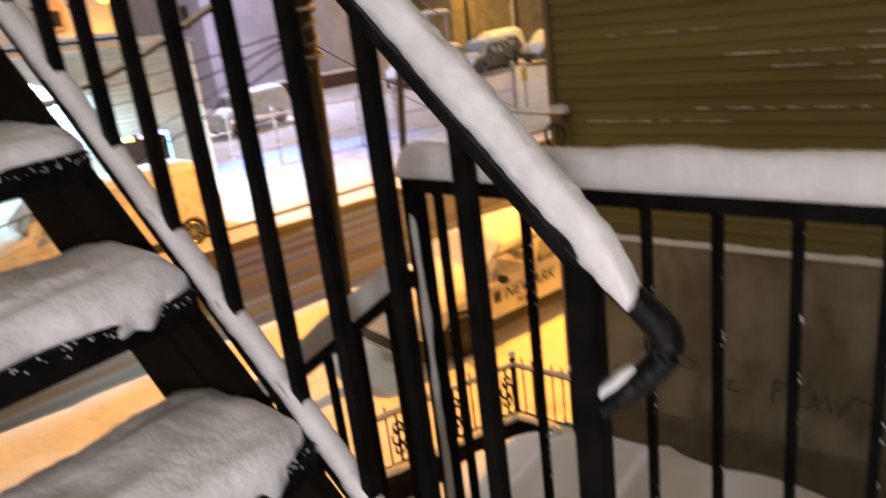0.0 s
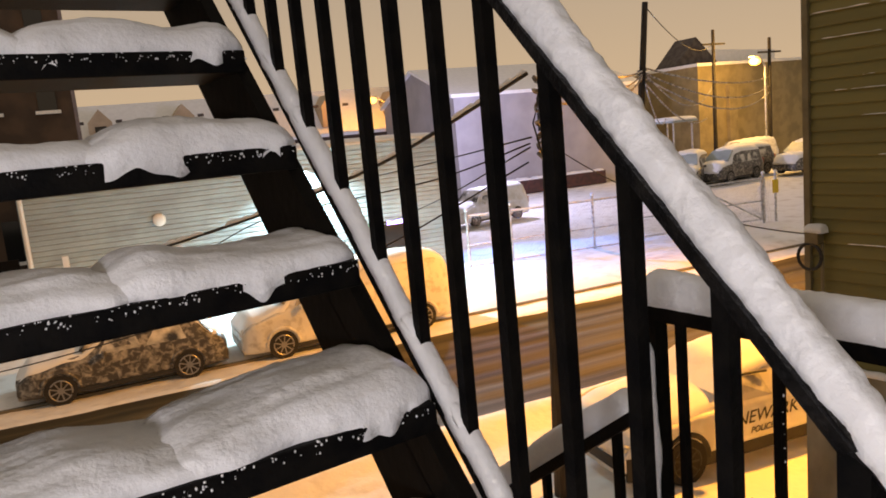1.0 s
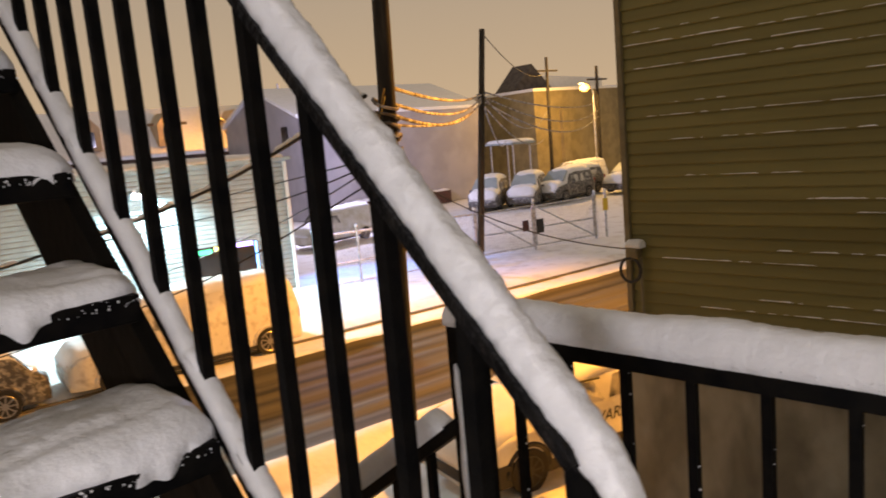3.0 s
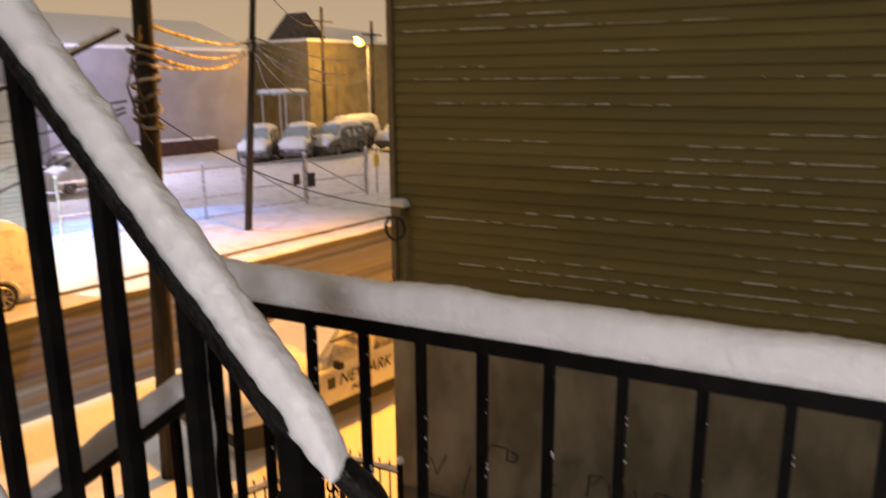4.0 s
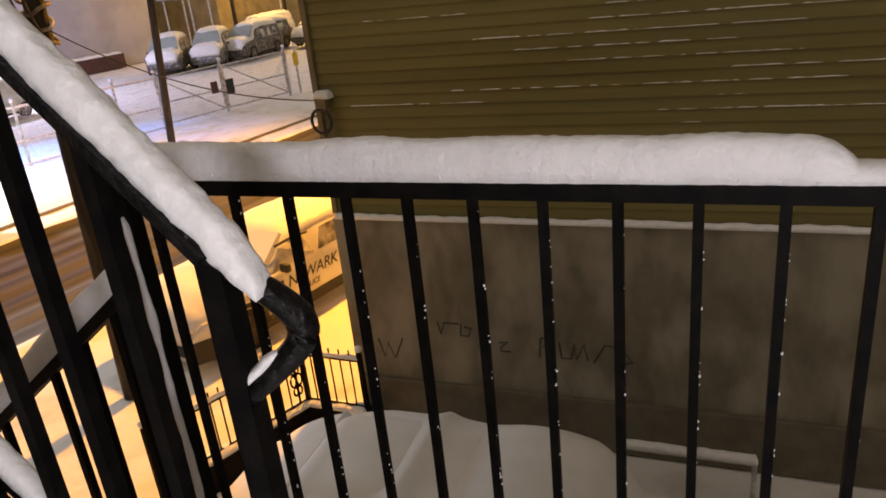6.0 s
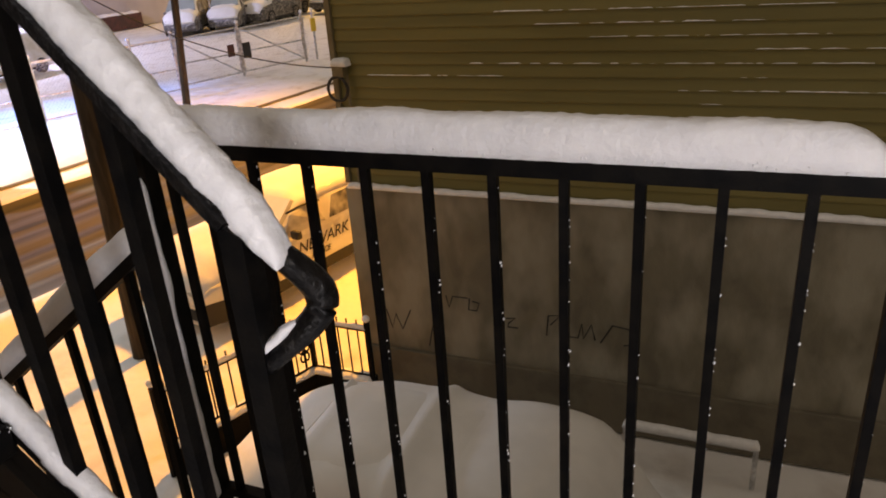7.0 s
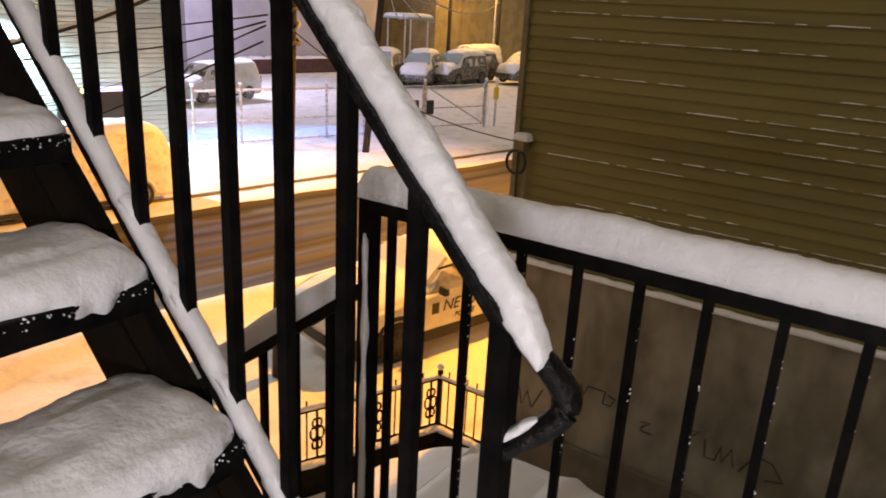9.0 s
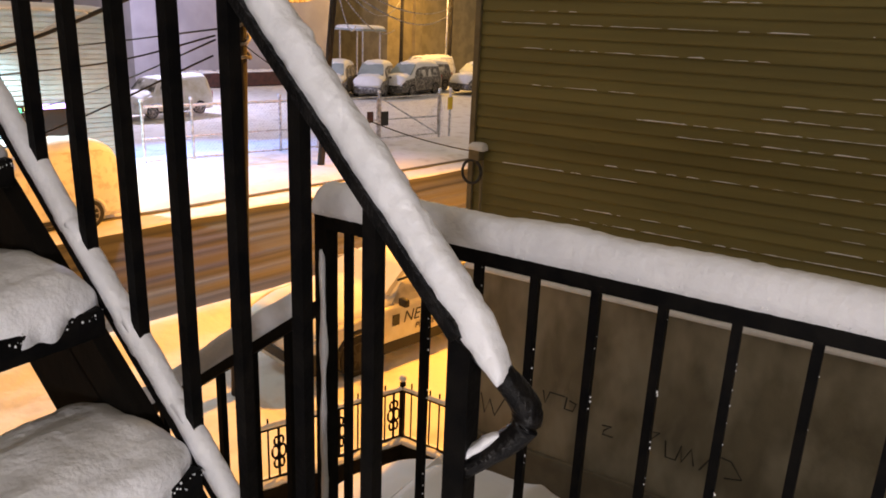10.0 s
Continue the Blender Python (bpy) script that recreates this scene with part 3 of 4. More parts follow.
bm = bmesh.new(); snow_bar(bm, (STAIR_X + 0.024, -0.600, -0.564), (STAIR_X + 0.004, -0.566, -0.592), 0.016, 0.012, 8, 24, 0.6, lump=0.5, lump_size=60, grain=0.003)
tagged(obj("snow_on_handrail_end", bm, snow, True), "small clump of snow on the bent rail end", "snow", kind="stuff")
bm = bmesh.new(); snow_bar(bm, (STAIR_X, 1.75, lz(1.75) + 0.006), (STAIR_X, -0.5, lz(-0.5) + 0.006), 0.031, 0.025, 33, 300, 0.3, fine=50, across=11, lump=0.2, lump_size=12)
for k in range(0, 20):
    y = 0.266 + 0.1015 * (12 - k)
    if -0.5 < y < 1.7:
        snow_bar(bm, (STAIR_X - 0.004, y + 0.045, lz(y + 0.045) + 0.022), (STAIR_X - 0.004, y + 0.006, lz(y + 0.006) + 0.030), 0.020, 0.013, k * 3.1, 10, 0.4, across=7)
tagged(obj("snow_on_lower_rail", bm, snow, True), "thin snow along the stair's lower rail", "snow", kind="stuff")

# ---- lower flight, down to the street ----
flight = thing("lower_stair", pose(0, 0, 0), "dark steel stair running down to the street", "stair")
DROP = 0.745
ry = lambda y: -0.79 - DROP * (y - 0.16)
for x in (0.97, 1.5):
    bm = bmesh.new(); bar(bm, (x, 0.15, FLOOR_Z - 0.1), (x, 5.2, FLOOR_Z - 0.1 - DROP * 5.05), 0.012, 0.22); part("stringer", bm, steel_brown, flight)
bm = bmesh.new(); box(bm, (1.235, 0, 0), (0.51, 0.24, 0.03), bevel=0.003)
st = part("tread", bm, iron, flight); st.matrix_basis = pose(0, 0.3, FLOOR_Z - 0.17)
sbm = bmesh.new(); snow_bar(sbm, (0.985, 0, 0.014), (1.49, 0, 0.014), 0.25, 0.08, 12, 20, 0.4, lump=0.4, across=13)
ss = tagged(obj("snow_on_step", sbm, snow, True), "snow heaped on a lower step", "snow", "snow on the lower steps", kind="stuff"); ss.matrix_world = pose(0, 0.3, FLOOR_Z - 0.17)
for i in range(1, 19):
    m = pose(0, 0.3 + i * 0.255, FLOOR_Z - 0.17 - i * 0.19)
    again(st, "tread", flight, m)
    s2 = new("snow_on_step", ss.data); s2.matrix_world = m; tagged(s2, "snow heaped on a lower step", "snow", "snow on the lower steps", kind="stuff")
lower = thing("lower_railing", pose(RAIL_X, 0, 0), "black iron railing sloping down the lower stair", "railing")
bm = bmesh.new(); bar(bm, (0, 0.15, ry(0.15)), (0, 5.2, ry(5.2)), 0.04, 0.03); part("handrail", bm, iron, lower)
bm = bmesh.new(); bar(bm, (0, 0, -0.86), (0, 0, 0), 0.018, 0.018)
lb = part("baluster", bm, iron, lower); lb.matrix_basis = pose(0, 0.27, ry(0.27))
for i in range(1, 40):
    again(lb, "baluster", lower, pose(0, 0.27 + i * 0.125, ry(0.27 + i * 0.125)))
bm = bmesh.new(); snow_bar(bm, (RAIL_X, 0.2, ry(0.2) + 0.014), (RAIL_X, 5.1, ry(5.1) + 0.014), 0.062, 0.058, 41, 260, 0.2, across=11)
tagged(obj("snow_on_lower_handrail", bm, snow, True), "ridge of snow on the lower stair's handrail", "snow", kind="stuff")


# ---- vehicles ----
def loft(b, stations, cap=True):
    """Skin a row of cross-sections, each a list of points."""
    rows = [[b.verts.new(p) for p in s] for s in stations]
    n = len(rows[0])
    for r0, r1 in zip(rows, rows[1:]):
        for k in range(n):
            b.faces.new((r0[k], r0[(k + 1) % n], r1[(k + 1) % n], r1[k]))
    if cap:
        b.faces.new(rows[0][::-1])
        b.faces.new(rows[-1])


def section(x, half, low, belt, top, roof_half):
    """Half-rounded body section: sill, side, shoulder, roof."""
    pts = []
    for y, z in ((half * 0.93, low), (half, low + 0.14), (half, belt - 0.08), (half * 0.97, belt), (roof_half * 1.02, top - 0.10), (roof_half * 0.9, top - 0.02), (roof_half * 0.5, top)):
        pts.append((x, y, z))
    return pts + [(px, -py, pz) for px, py, pz in reversed(pts)]


def vehicle(name, m, label, length, width, line, belt, wheels, radius, paint, glass, snow_depth=0.09, snow_noise=1.0, group="", lamps=True, text=False, screen=None):
    """A car facing -x: line is its roof line over the length; glass the windows along its sides."""
    car = thing(name, m, label, "car" if "van" not in name else "van", group)
    half = width / 2
    n = 48

    def shape(x):
        top = interp(line, x)
        nose = min(1.0, 0.86 + 0.14 * min(x, length - x) / 0.35)
        bz = min(belt, top - 0.05)
        cab = max(0.0, min(1.0, (top - belt) / 0.45))
        return half * nose, bz, top, half * nose * (0.95 - 0.17 * cab)

    b = bmesh.new()
    loft(b, [section(length * i / n, shape(length * i / n)[0], 0.24, shape(length * i / n)[1], shape(length * i / n)[2], shape(length * i / n)[3]) for i in range(n + 1)])
    body = part("body", b, paint, car, smooth=True)
    b = bmesh.new()
    rows = []
    for i in range(n + 1):
        x = length * i / n
        w, bz, top, rh = shape(x)
        row = []
        for k in range(13):
            t = -1 + 2 * k / 12
            y = t * rh * 1.03
            e = max(0.05, 1 - abs(t) ** 5)
            end = max(0.15, min(1.0, min(x, length - x) / 0.25 + 0.2))
            d = snow_depth * e * end * (1 + 0.35 * snow_noise * noise.noise(Vector((x * 2.3, y * 2.3, length)))) + 0.012 * snow_noise * noise.noise(Vector((x * 9, y * 9, 3)))
            row.append((x - 0.01, y, top - 0.10 * abs(t) ** 4 + d))
        row += [(x - 0.01, rh * 0.98, top - 0.16), (x - 0.01, -rh * 0.98, top - 0.16)]
        rows.append(row)
    loft(b, rows)
    part("snow_cover", b, snow_soft, car, "thick smooth layer of snow", True)
    for x0, x1, z0, z1 in glass:
        for side in (1, -1):
            b = bmesh.new()
            q = []
            for x, z in ((x0, z0), (x1, z0), (x1 - 0.1, z1), (x0 + 0.22, z1)):
                w, bz, top, rh = shape(x)
                k = max(0.0, min(1.0, (z - bz) / max(0.05, top - 0.1 - bz)))
                q.append((x, side * (w * 0.97 + (rh * 1.02 - w * 0.97) * k + 0.006), z))
            inner = [(x, y - side * 0.02, z) for x, y, z in q]
            loft(b, [q, inner])
            part("window", b, frosted, car)
    xs = [i * length / 200 for i in range(1, 120)]
    low_x = next(x for x in xs if interp(line, x) > belt + 0.10)
    high_x = next(x for x in xs if interp(line, x) > 0.93 * max(z for _, z in line) or x == xs[-1])
    b = bmesh.new()
    slope = []
    for x, k in ((low_x, 0.90), (high_x, 0.86)):
        rh, z = shape(x)[3], interp(line, x) + snow_depth * 0.75
        slope.append([(x - 0.05, -rh * k, z), (x - 0.05, rh * k, z), (x + 0.02, rh * k, z - 0.06), (x + 0.02, -rh * k, z - 0.06)])
    loft(b, slope)
    part("windscreen", b, screen or frosted, car)
    for x in wheels:
        for side in (1, -1):
            b = bmesh.new(); disc(b, (x, side * (half - 0.09), radius), (0, 1, 0), radius, 0.22, 26)
            bmesh.ops.bevel(b, geom=[e for e in b.edges if len(e.link_faces) == 2 and e.calc_face_angle(0) > 1.0], offset=0.03, segments=2, affect="EDGES")
            tyre = part("wheel", b, rubber, car)
            b = bmesh.new(); disc(b, (x, side * (half + 0.012), radius), (0, 1, 0), radius * 0.22, 0.03, 14)
            for s in range(9):
                a = 2 * math.pi * s / 9
                bar(b, (x, side * (half + 0.014), radius), (x + math.cos(a) * radius * 0.66, side * (half + 0.014), radius + math.sin(a) * radius * 0.66), 0.03, 0.02, (0, 1, 0))
            tube(b, [(x + math.cos(a) * radius * 0.68, side * (half + 0.014), radius + math.sin(a) * radius * 0.68) for a in [2 * math.pi * s / 20 for s in range(21)]], 0.018, 6)
            part("rim", b, plastic_black if text else alloy, tyre)
            b = bmesh.new()
            tube(b, [(x + math.cos(a) * (radius + 0.06), side * (half - 0.015), radius + math.sin(a) * (radius + 0.06)) for a in [math.pi * s / 12 for s in range(13)]], 0.045, 7)
            part("wheel_arch", b, plastic_black if text else paint, car, smooth=True)
    b = bmesh.new(); box(b, (0.06, 0, 0.40), (0.16, width * 0.86, 0.20), bevel=0.05); part("bumper", b, plastic_black if text else paint, car, smooth=True)
    b = bmesh.new(); box(b, (length - 0.06, 0, 0.42), (0.16, width * 0.86, 0.20), bevel=0.05); part("bumper", b, plastic_black if text else paint, car, smooth=True)
    for side in (1, -1):
        b = bmesh.new(); bar(b, (0.9, side * (half - 0.03), 0.27), (length - 0.9, side * (half - 0.03), 0.27), 0.05, 0.10); part("sill", b, plastic_black, car)
        gx = glass[0][0]
        b = bmesh.new(); box(b, (gx + 0.12, side * (half + 0.09), belt + 0.06), (0.10, 0.17, 0.13), bevel=0.03); part("mirror", b, plastic_black if text else paint, car, smooth=True)
        if lamps:
            b = bmesh.new(); box(b, (0.10, side * half * 0.70, 0.66), (0.16, 0.30, 0.13), bevel=0.04); part("headlight", b, lens_clear, car, smooth=True)
            b = bmesh.new(); box(b, (length - 0.03, side * half * 0.80, 0.95), (0.08, 0.14, 0.34), bevel=0.03); part("taillight", b, lens_red, car, smooth=True)
    return car


# marked car at the near kerb, its side towards the house
van = vehicle("police_car", street_pose(4.28, -9.72, GROUND, -4), "white police car under snow, dark lettering on its front door", 5.0, 1.92,
              [(0, 0.66), (0.18, 0.84), (0.7, 0.98), (1.5, 1.06), (2.3, 1.42), (2.7, 1.47), (3.4, 1.45), (4.2, 1.15), (4.85, 1.05), (5.0, 0.75)], 0.98,
              (0.92, 3.9), 0.34, paint_white, [(1.62, 2.5, 1.0, 1.30), (2.6, 3.5, 1.0, 1.30)], 0.09, 0.6, text=True, screen=snow_soft)
# Black strip low on each side: the body's own shade, put into colour.
for side in (1, -1):
    b = bmesh.new()
    loft(b, [[(x, side * w, 0.22), (x, side * w, top), (x, side * (w - 0.04), top), (x, side * (w - 0.04), 0.22)]
             for x, w, top in [(0.02 + 0.12 * i, 0.968 * min(1.0, 0.86 + 0.14 * (0.02 + 0.12 * i) / 0.35), 0.56 if i < 11 else 0.40) for i in range(36)]])
    part("lower_shade_band", b, plastic_black, van, "dark band standing for the shade low on the car's side")
b = bmesh.new(); tube(b, [(1.85, -0.76, 1.30), (2.15, -0.80, 1.34), (2.5, -0.83, 1.32)], 0.018, 7); part("roof_gutter", b, plastic_black, van, "bare dark edge under the roof snow", True)


def letters(text, size, parent, m, name):
    cu = bpy.data.curves.new(name, "FONT")
    cu.body, cu.size, cu.extrude, cu.shear = text, size, 0.002, 0.25
    tmp = new(name, cu)
    bpy.context.view_layer.update()
    me = bpy.data.meshes.new_from_object(tmp.evaluated_get(bpy.context.evaluated_depsgraph_get()))
    bpy.data.objects.remove(tmp)
    me.materials.append(letter_dark)
    ob = new(name, me)
    ob.parent, ob.matrix_basis = parent, m
    return ob


letters("NEWARK", 0.27, van, pose(1.80, -0.968, 0.66, 90, 0, 0), "lettering")
letters("POLICE", 0.13, van, pose(2.06, -0.968, 0.50, 90, 0, 0), "lettering")
b = bmesh.new(); box(b, (1.66, -0.964, 0.74), (0.14, 0.008, 0.18)); part("door_mark", b, letter_dark, van)

# cars along the far kerb
vehicle("parked_car", street_pose(-3.98, 0.55), "dark hatchback plastered with snow at the far kerb", 4.5, 1.8,
        [(0, 0.70), (0.3, 0.86), (1.25, 1.02), (2.1, 1.46), (2.9, 1.52), (3.8, 1.42), (4.3, 1.0), (4.5, 0.8)], 0.94,
        (0.85, 3.58), 0.34, paint_dark, [(1.7, 2.6, 0.98, 1.30), (2.7, 3.6, 0.98, 1.30)], 0.10, lamps=False)
vehicle("parked_van", street_pose(0.90, 0.62), "long pale van caked with snow at the far kerb", 5.75, 2.0,
        [(0, 0.85), (0.25, 1.06), (0.95, 1.22), (1.7, 1.86), (2.4, 1.98), (5.2, 1.98), (5.6, 1.85), (5.75, 1.3)], 1.18,
        (0.95, 4.75), 0.36, paint_tan, [(1.35, 2.2, 1.26, 1.66)], 0.12)
# car in the side yard, wholly under snow
yard_car = vehicle("buried_car", Matrix.Translation((4.76, 3.22, GROUND)) @ Matrix.Rotation(radians(-90), 4, "Z"), "car in the side yard buried under smooth snow", 3.75, 1.74,
                   [(0, 0.70), (0.2, 0.86), (0.7, 0.98), (1.2, 1.36), (1.6, 1.40), (2.4, 1.36), (2.9, 1.10), (3.4, 1.02), (3.65, 0.9), (3.75, 0.7)], 0.90,
                   (0.65, 3.0), 0.32, paint_dark, [(1.1, 1.8, 0.94, 1.22), (1.9, 2.5, 0.94, 1.22)], 0.12, 0.35, lamps=False, screen=snow_soft)
b = bmesh.new()
rows = []
BLANKET = [(-0.1, 0.5), (0.05, 0.8), (0.45, 1.15), (0.9, 1.36), (1.5, 1.47), (2.1, 1.51), (2.36, 1.44), (2.7, 1.52), (3.15, 1.50), (3.5, 1.35), (3.72, 0.95), (3.85, 0.5)]
for i in range(53):
    x = -0.10 + 3.95 * i / 52
    top = sum(interp(BLANKET, max(-0.1, min(3.85, x + 0.05 * d))) for d in range(-4, 5)) / 9
    top += 0.05 * math.exp(-((x - 2.02) / 0.07) ** 2)
    row = []
    for k in range(25):
        t = -1 + 2 * k / 24
        row.append((x, t * 1.04 * (0.82 + 0.18 * min(1, min(x + 0.1, 3.85 - x) / 0.55)), max(0.28, 0.42 + (top - 0.42) * (1 - abs(t) ** 4.5) ** 0.5) + 0.02 * noise.noise(Vector((x * 1.7, t * 1.5, 8)))))
    rows.append(row + [(x, 0.86, 0.22), (x, -0.86, 0.22)])
loft(b, rows)
part("snow_blanket", b, snow_soft, yard_car, "deep smooth blanket of snow over roof and boot", True)

# ---- iron front fence on a dark kerb wall ----
FENCE = [Vector((4.98, 4.30, 0)), Vector((6.76, 3.57, 0)), Vector((6.74, 2.78, 0))]
fence = thing("front_fence", pose(0, 0, 0), "black iron fence with scroll ornaments on a dark low wall", "fence")
ZT, ZB = -4.36, -5.02
for a, c in zip(FENCE, FENCE[1:]):
    d = (c - a)
    for z, h in ((ZT, 0.03), (ZB + 0.04, 0.03)):
        b = bmesh.new(); bar(b, (a.x, a.y, z), (c.x, c.y, z), 0.03, h); part("rail", b, iron, fence)
    count = int(d.length / 0.115)
    for i in range(1, count):
        p = a + d * (i / count)
        if (i % 6) == 3 and d.length > 1:
            b = bmesh.new()
            for s in (1, -1):
                for zc, r in ((ZB + 0.22, 0.055), (ZB + 0.36, 0.075), (ZB + 0.49, 0.05)):
                    q = [p + d.normalized() * (s * r * (0.55 + 0.5 * math.cos(t))) + Vector((0, 0, zc + r * math.sin(t))) for t in [2 * math.pi * j / 12 for j in range(13)]]
                    tube(b, q, 0.013, 6)
            bar(b, (p.x, p.y, ZB + 0.04), (p.x, p.y, ZT), 0.02, 0.02)
            part("scroll_ornament", b, iron, fence, "cast scroll ornament")
        else:
            b = bmesh.new(); bar(b, (p.x, p.y, ZB + 0.02), (p.x, p.y, ZT + 0.12), 0.014, 0.014); part("picket", b, iron, fence)
    b = bmesh.new(); bar(b, (a.x, a.y, GROUND + 0.19), (c.x, c.y, GROUND + 0.19), 0.22, 0.38); part("base_wall", b, steel_brown, fence, "dark low wall")
    for z, w, h in ((ZT + 0.014, 0.05, 0.045), (GROUND + 0.375, 0.2, 0.05)):
        b = bmesh.new(); snow_bar(b, (a.x, a.y, z), (c.x, c.y, z), w, h, a.x * 9 + z, None, 0.4, across=7); part("snow_strip", b, snow, fence, "strip of snow", True)
for p in FENCE:
    b = bmesh.new(); bar(b, (p.x, p.y, GROUND), (p.x, p.y, ZT + 0.10), 0.05, 0.05); part("post", b, iron, fence)
    b = bmesh.new(); bmesh.ops.create_icosphere(b, subdivisions=2, radius=0.045, matrix=Matrix.Translation((p.x, p.y, ZT + 0.15))); part("finial", b, snow, fence, "finial capped with snow", True)

# ---- utility poles and wires ----
P1 = Vector((6.86, 6.45, GROUND))
pole = thing("utility_pole", Matrix.Translation(P1), "weathered wooden utility pole with cable bundles and snow", "pole")
b = bmesh.new(); tube(b, [(0, 0, -0.05), (0.13, 0, 3.0), (0.25, 0, 6.0), (0.37, 0, 9.2)], [0.135, 0.125, 0.115, 0.10], 14); part("shaft", b, wood_pole, pole, smooth=True)
rnd = random.Random(12)
for i in range(7):
    z = 4.75 + 0.16 * i
    b = bmesh.new()
    tube(b, [(0.20 + (0.15 + 0.03 * rnd.random()) * math.cos(a), (0.15 + 0.03 * rnd.random()) * math.sin(a), z + 0.07 * math.sin(a + i) + rnd.uniform(-.02, .02)) for a in [2 * math.pi * j / 12 for j in range(13)]], 0.022, 6)
    part("cable_coil", b, cable_snow, pole, "coiled cable crusted with snow", True)
for q, r in (([(0.12, -0.1, 5.9), (-0.06, -0.1, 5.5), (0.0, -0.12, 5.1), (0.1, -0.12, 4.8)], 0.014), ([(0.12, -0.1, 5.8), (-0.16, -0.1, 5.2), (-0.03, -0.12, 4.7), (0.1, -0.12, 4.5)], 0.012)):
    b = bmesh.new(); tube(b, q, r, 6); part("cable_loop", b, cable_mat, pole, smooth=True)
b = bmesh.new(); bar(b, (-0.45, 0, 8.4), (1.1, 0, 8.4), 0.1, 0.12); part("cross_arm", b, wood_pole, pole)
P2, P2T = street(14.79, 2.04), street(15.75, 2.04, 3.42)
pole2 = thing("utility_pole", Matrix.Translation(P2), "leaning wooden utility pole across the street", "pole")
b = bmesh.new(); tube(b, [(0, 0, -0.05), tuple((P2T - P2) * 0.5), tuple(P2T - P2)], [0.13, 0.12, 0.10], 12); part("shaft", b, wood_pole, pole2, smooth=True)
b = bmesh.new()
hub = (P2T - P2) * 0.725
for i in range(4):
    tube(b, [(hub.x + 0.16 * math.cos(a), hub.y + 0.16 * math.sin(a), hub.z - 0.2 + 0.13 * i) for a in [2 * math.pi * j / 10 for j in range(11)]], 0.02, 6)
part("cable_clamp", b, cable_mat, pole2)
# poles far down the side street
for u, v, h in ((43.2, 26.5, 11.0), (47.0, 24.5, 10.0)):
    far_pole = thing("utility_pole", street_pose(u, v), "distant wooden utility pole with cross arm", "pole")
    b = bmesh.new(); tube(b, [(0, 0, 0), (0.1, 0, h)], [0.17, 0.12], 10); part("shaft", b, wood_pole, far_pole)
    b = bmesh.new(); bar(b, (-1.1, 0, h - 1.1), (1.3, 0, h - 1.1), 0.13, 0.13); part("cross_arm", b, wood_pole, far_pole)

K1 = P1 + Vector((0.21, 0, 5.25))
H2 = P2 + hub


def wire(name, pts, r, mat, label):
    b = bmesh.new()
    tube(b, pts, r, 6, 0.25 if mat is cable_snow else 0, 2)
    tagged(obj(name, b, mat, True), label, "cable", "overhead cables")


thick = smooth_path([street(*p) for p in ((3.52, -9.9, 0.44), (2.72, -8.2, -0.29), (2.02, -7.0, -0.76), (0.58, -5.5, -1.35), (-1.77, -4, -1.97), (-3.7, -3, -2.38), (-9.0, 0, -3.0))])
wire("overhead_cable", thick, 0.030, cable_mat, "thick cable carrying a ridge of snow")
b = bmesh.new()
for i, (p, q) in enumerate(zip(thick, thick[1:])):
    if i % 7 != 5:
        snow_bar(b, p + Vector((0, 0, 0.015)), q + (q - p) * 0.25 + Vector((0, 0, 0.015)), 0.062, 0.055, i, 6, 0.5, across=7)
tagged(obj("snow_on_cable", b, snow, True), "ridge of snow riding on the thick cable", "snow", kind="stuff")
for line in (((3.52, -9.9, -0.38), (4.25, -5, -0.79), (3.9, 1, -1.39), (3.22, 6.7, -1.95)), ((3.49, -9.9, -0.46), (3.34, -7, -0.99), (1.98, -4, -1.45), (1.1, -2.5, -1.77), (-0.29, -1, -2.58), (-1.89, 0, -3.11), (-5, 2, -4.0)),
             ((3.49, -9.9, -0.51), (5.0, -3, -1.8), (4.28, 3, -3.27), (3.32, 6.7, -4.26)), ((3.45, -9.9, -0.7), (1.9, -7, -2.1), (-0.71, -4, -3.22), (-4.06, -2, -4.0), (-8, 0.5, -4.6))):
    wire("overhead_cable", smooth_path([street(*p) for p in line]), 0.013, cable_mat, "thin black cable crossing the street")
for dz, sag, r in ((0.35, 0.2, 0.03), (0.15, 0.35, 0.026), (0.0, 0.45, 0.03), (-0.15, 0.3, 0.02)):
    wire("overhead_cable", sagging(K1 + Vector((0, 0, dz + 0.35)), H2 + Vector((0, 0, dz * 0.5)), sag, 24), r, cable_snow, "snow-crusted cable between two poles")
for dz, e, sag in ((0.3, street(47.0, 24.5, 1.6), 0.5), (0.15, street(47.0, 24.5, 0.9), 0.9), (0.0, street(47.0, 24.5, 0.4), 1.2), (-0.1, street(36, 20, -1.0), 0.8), (0.1, street(36, 24, -0.8), 1.0), (0.2, street(43, 26.5, 1.2), 1.3)):
    wire("overhead_cable", sagging(H2 + Vector((0, 0, dz)), e, sag, 24), 0.03, cable_snow, "snow-crusted cable running down the side street")
wire("overhead_cable", sagging(P2T - Vector((0.05, 0, 1.5 - 1.4)), street(43.2, 26.5, 4.5), 0.9, 24), 0.02, cable_mat, "thin cable high between poles")
wire("service_drop", sagging(K1 + Vector((0, 0, -0.35)), Vector((WALL_X - 0.06, CORNER_Y - 0.03, -1.49)), 0.22, 24), 0.007, cable_mat, "thin service cable running to the house corner")

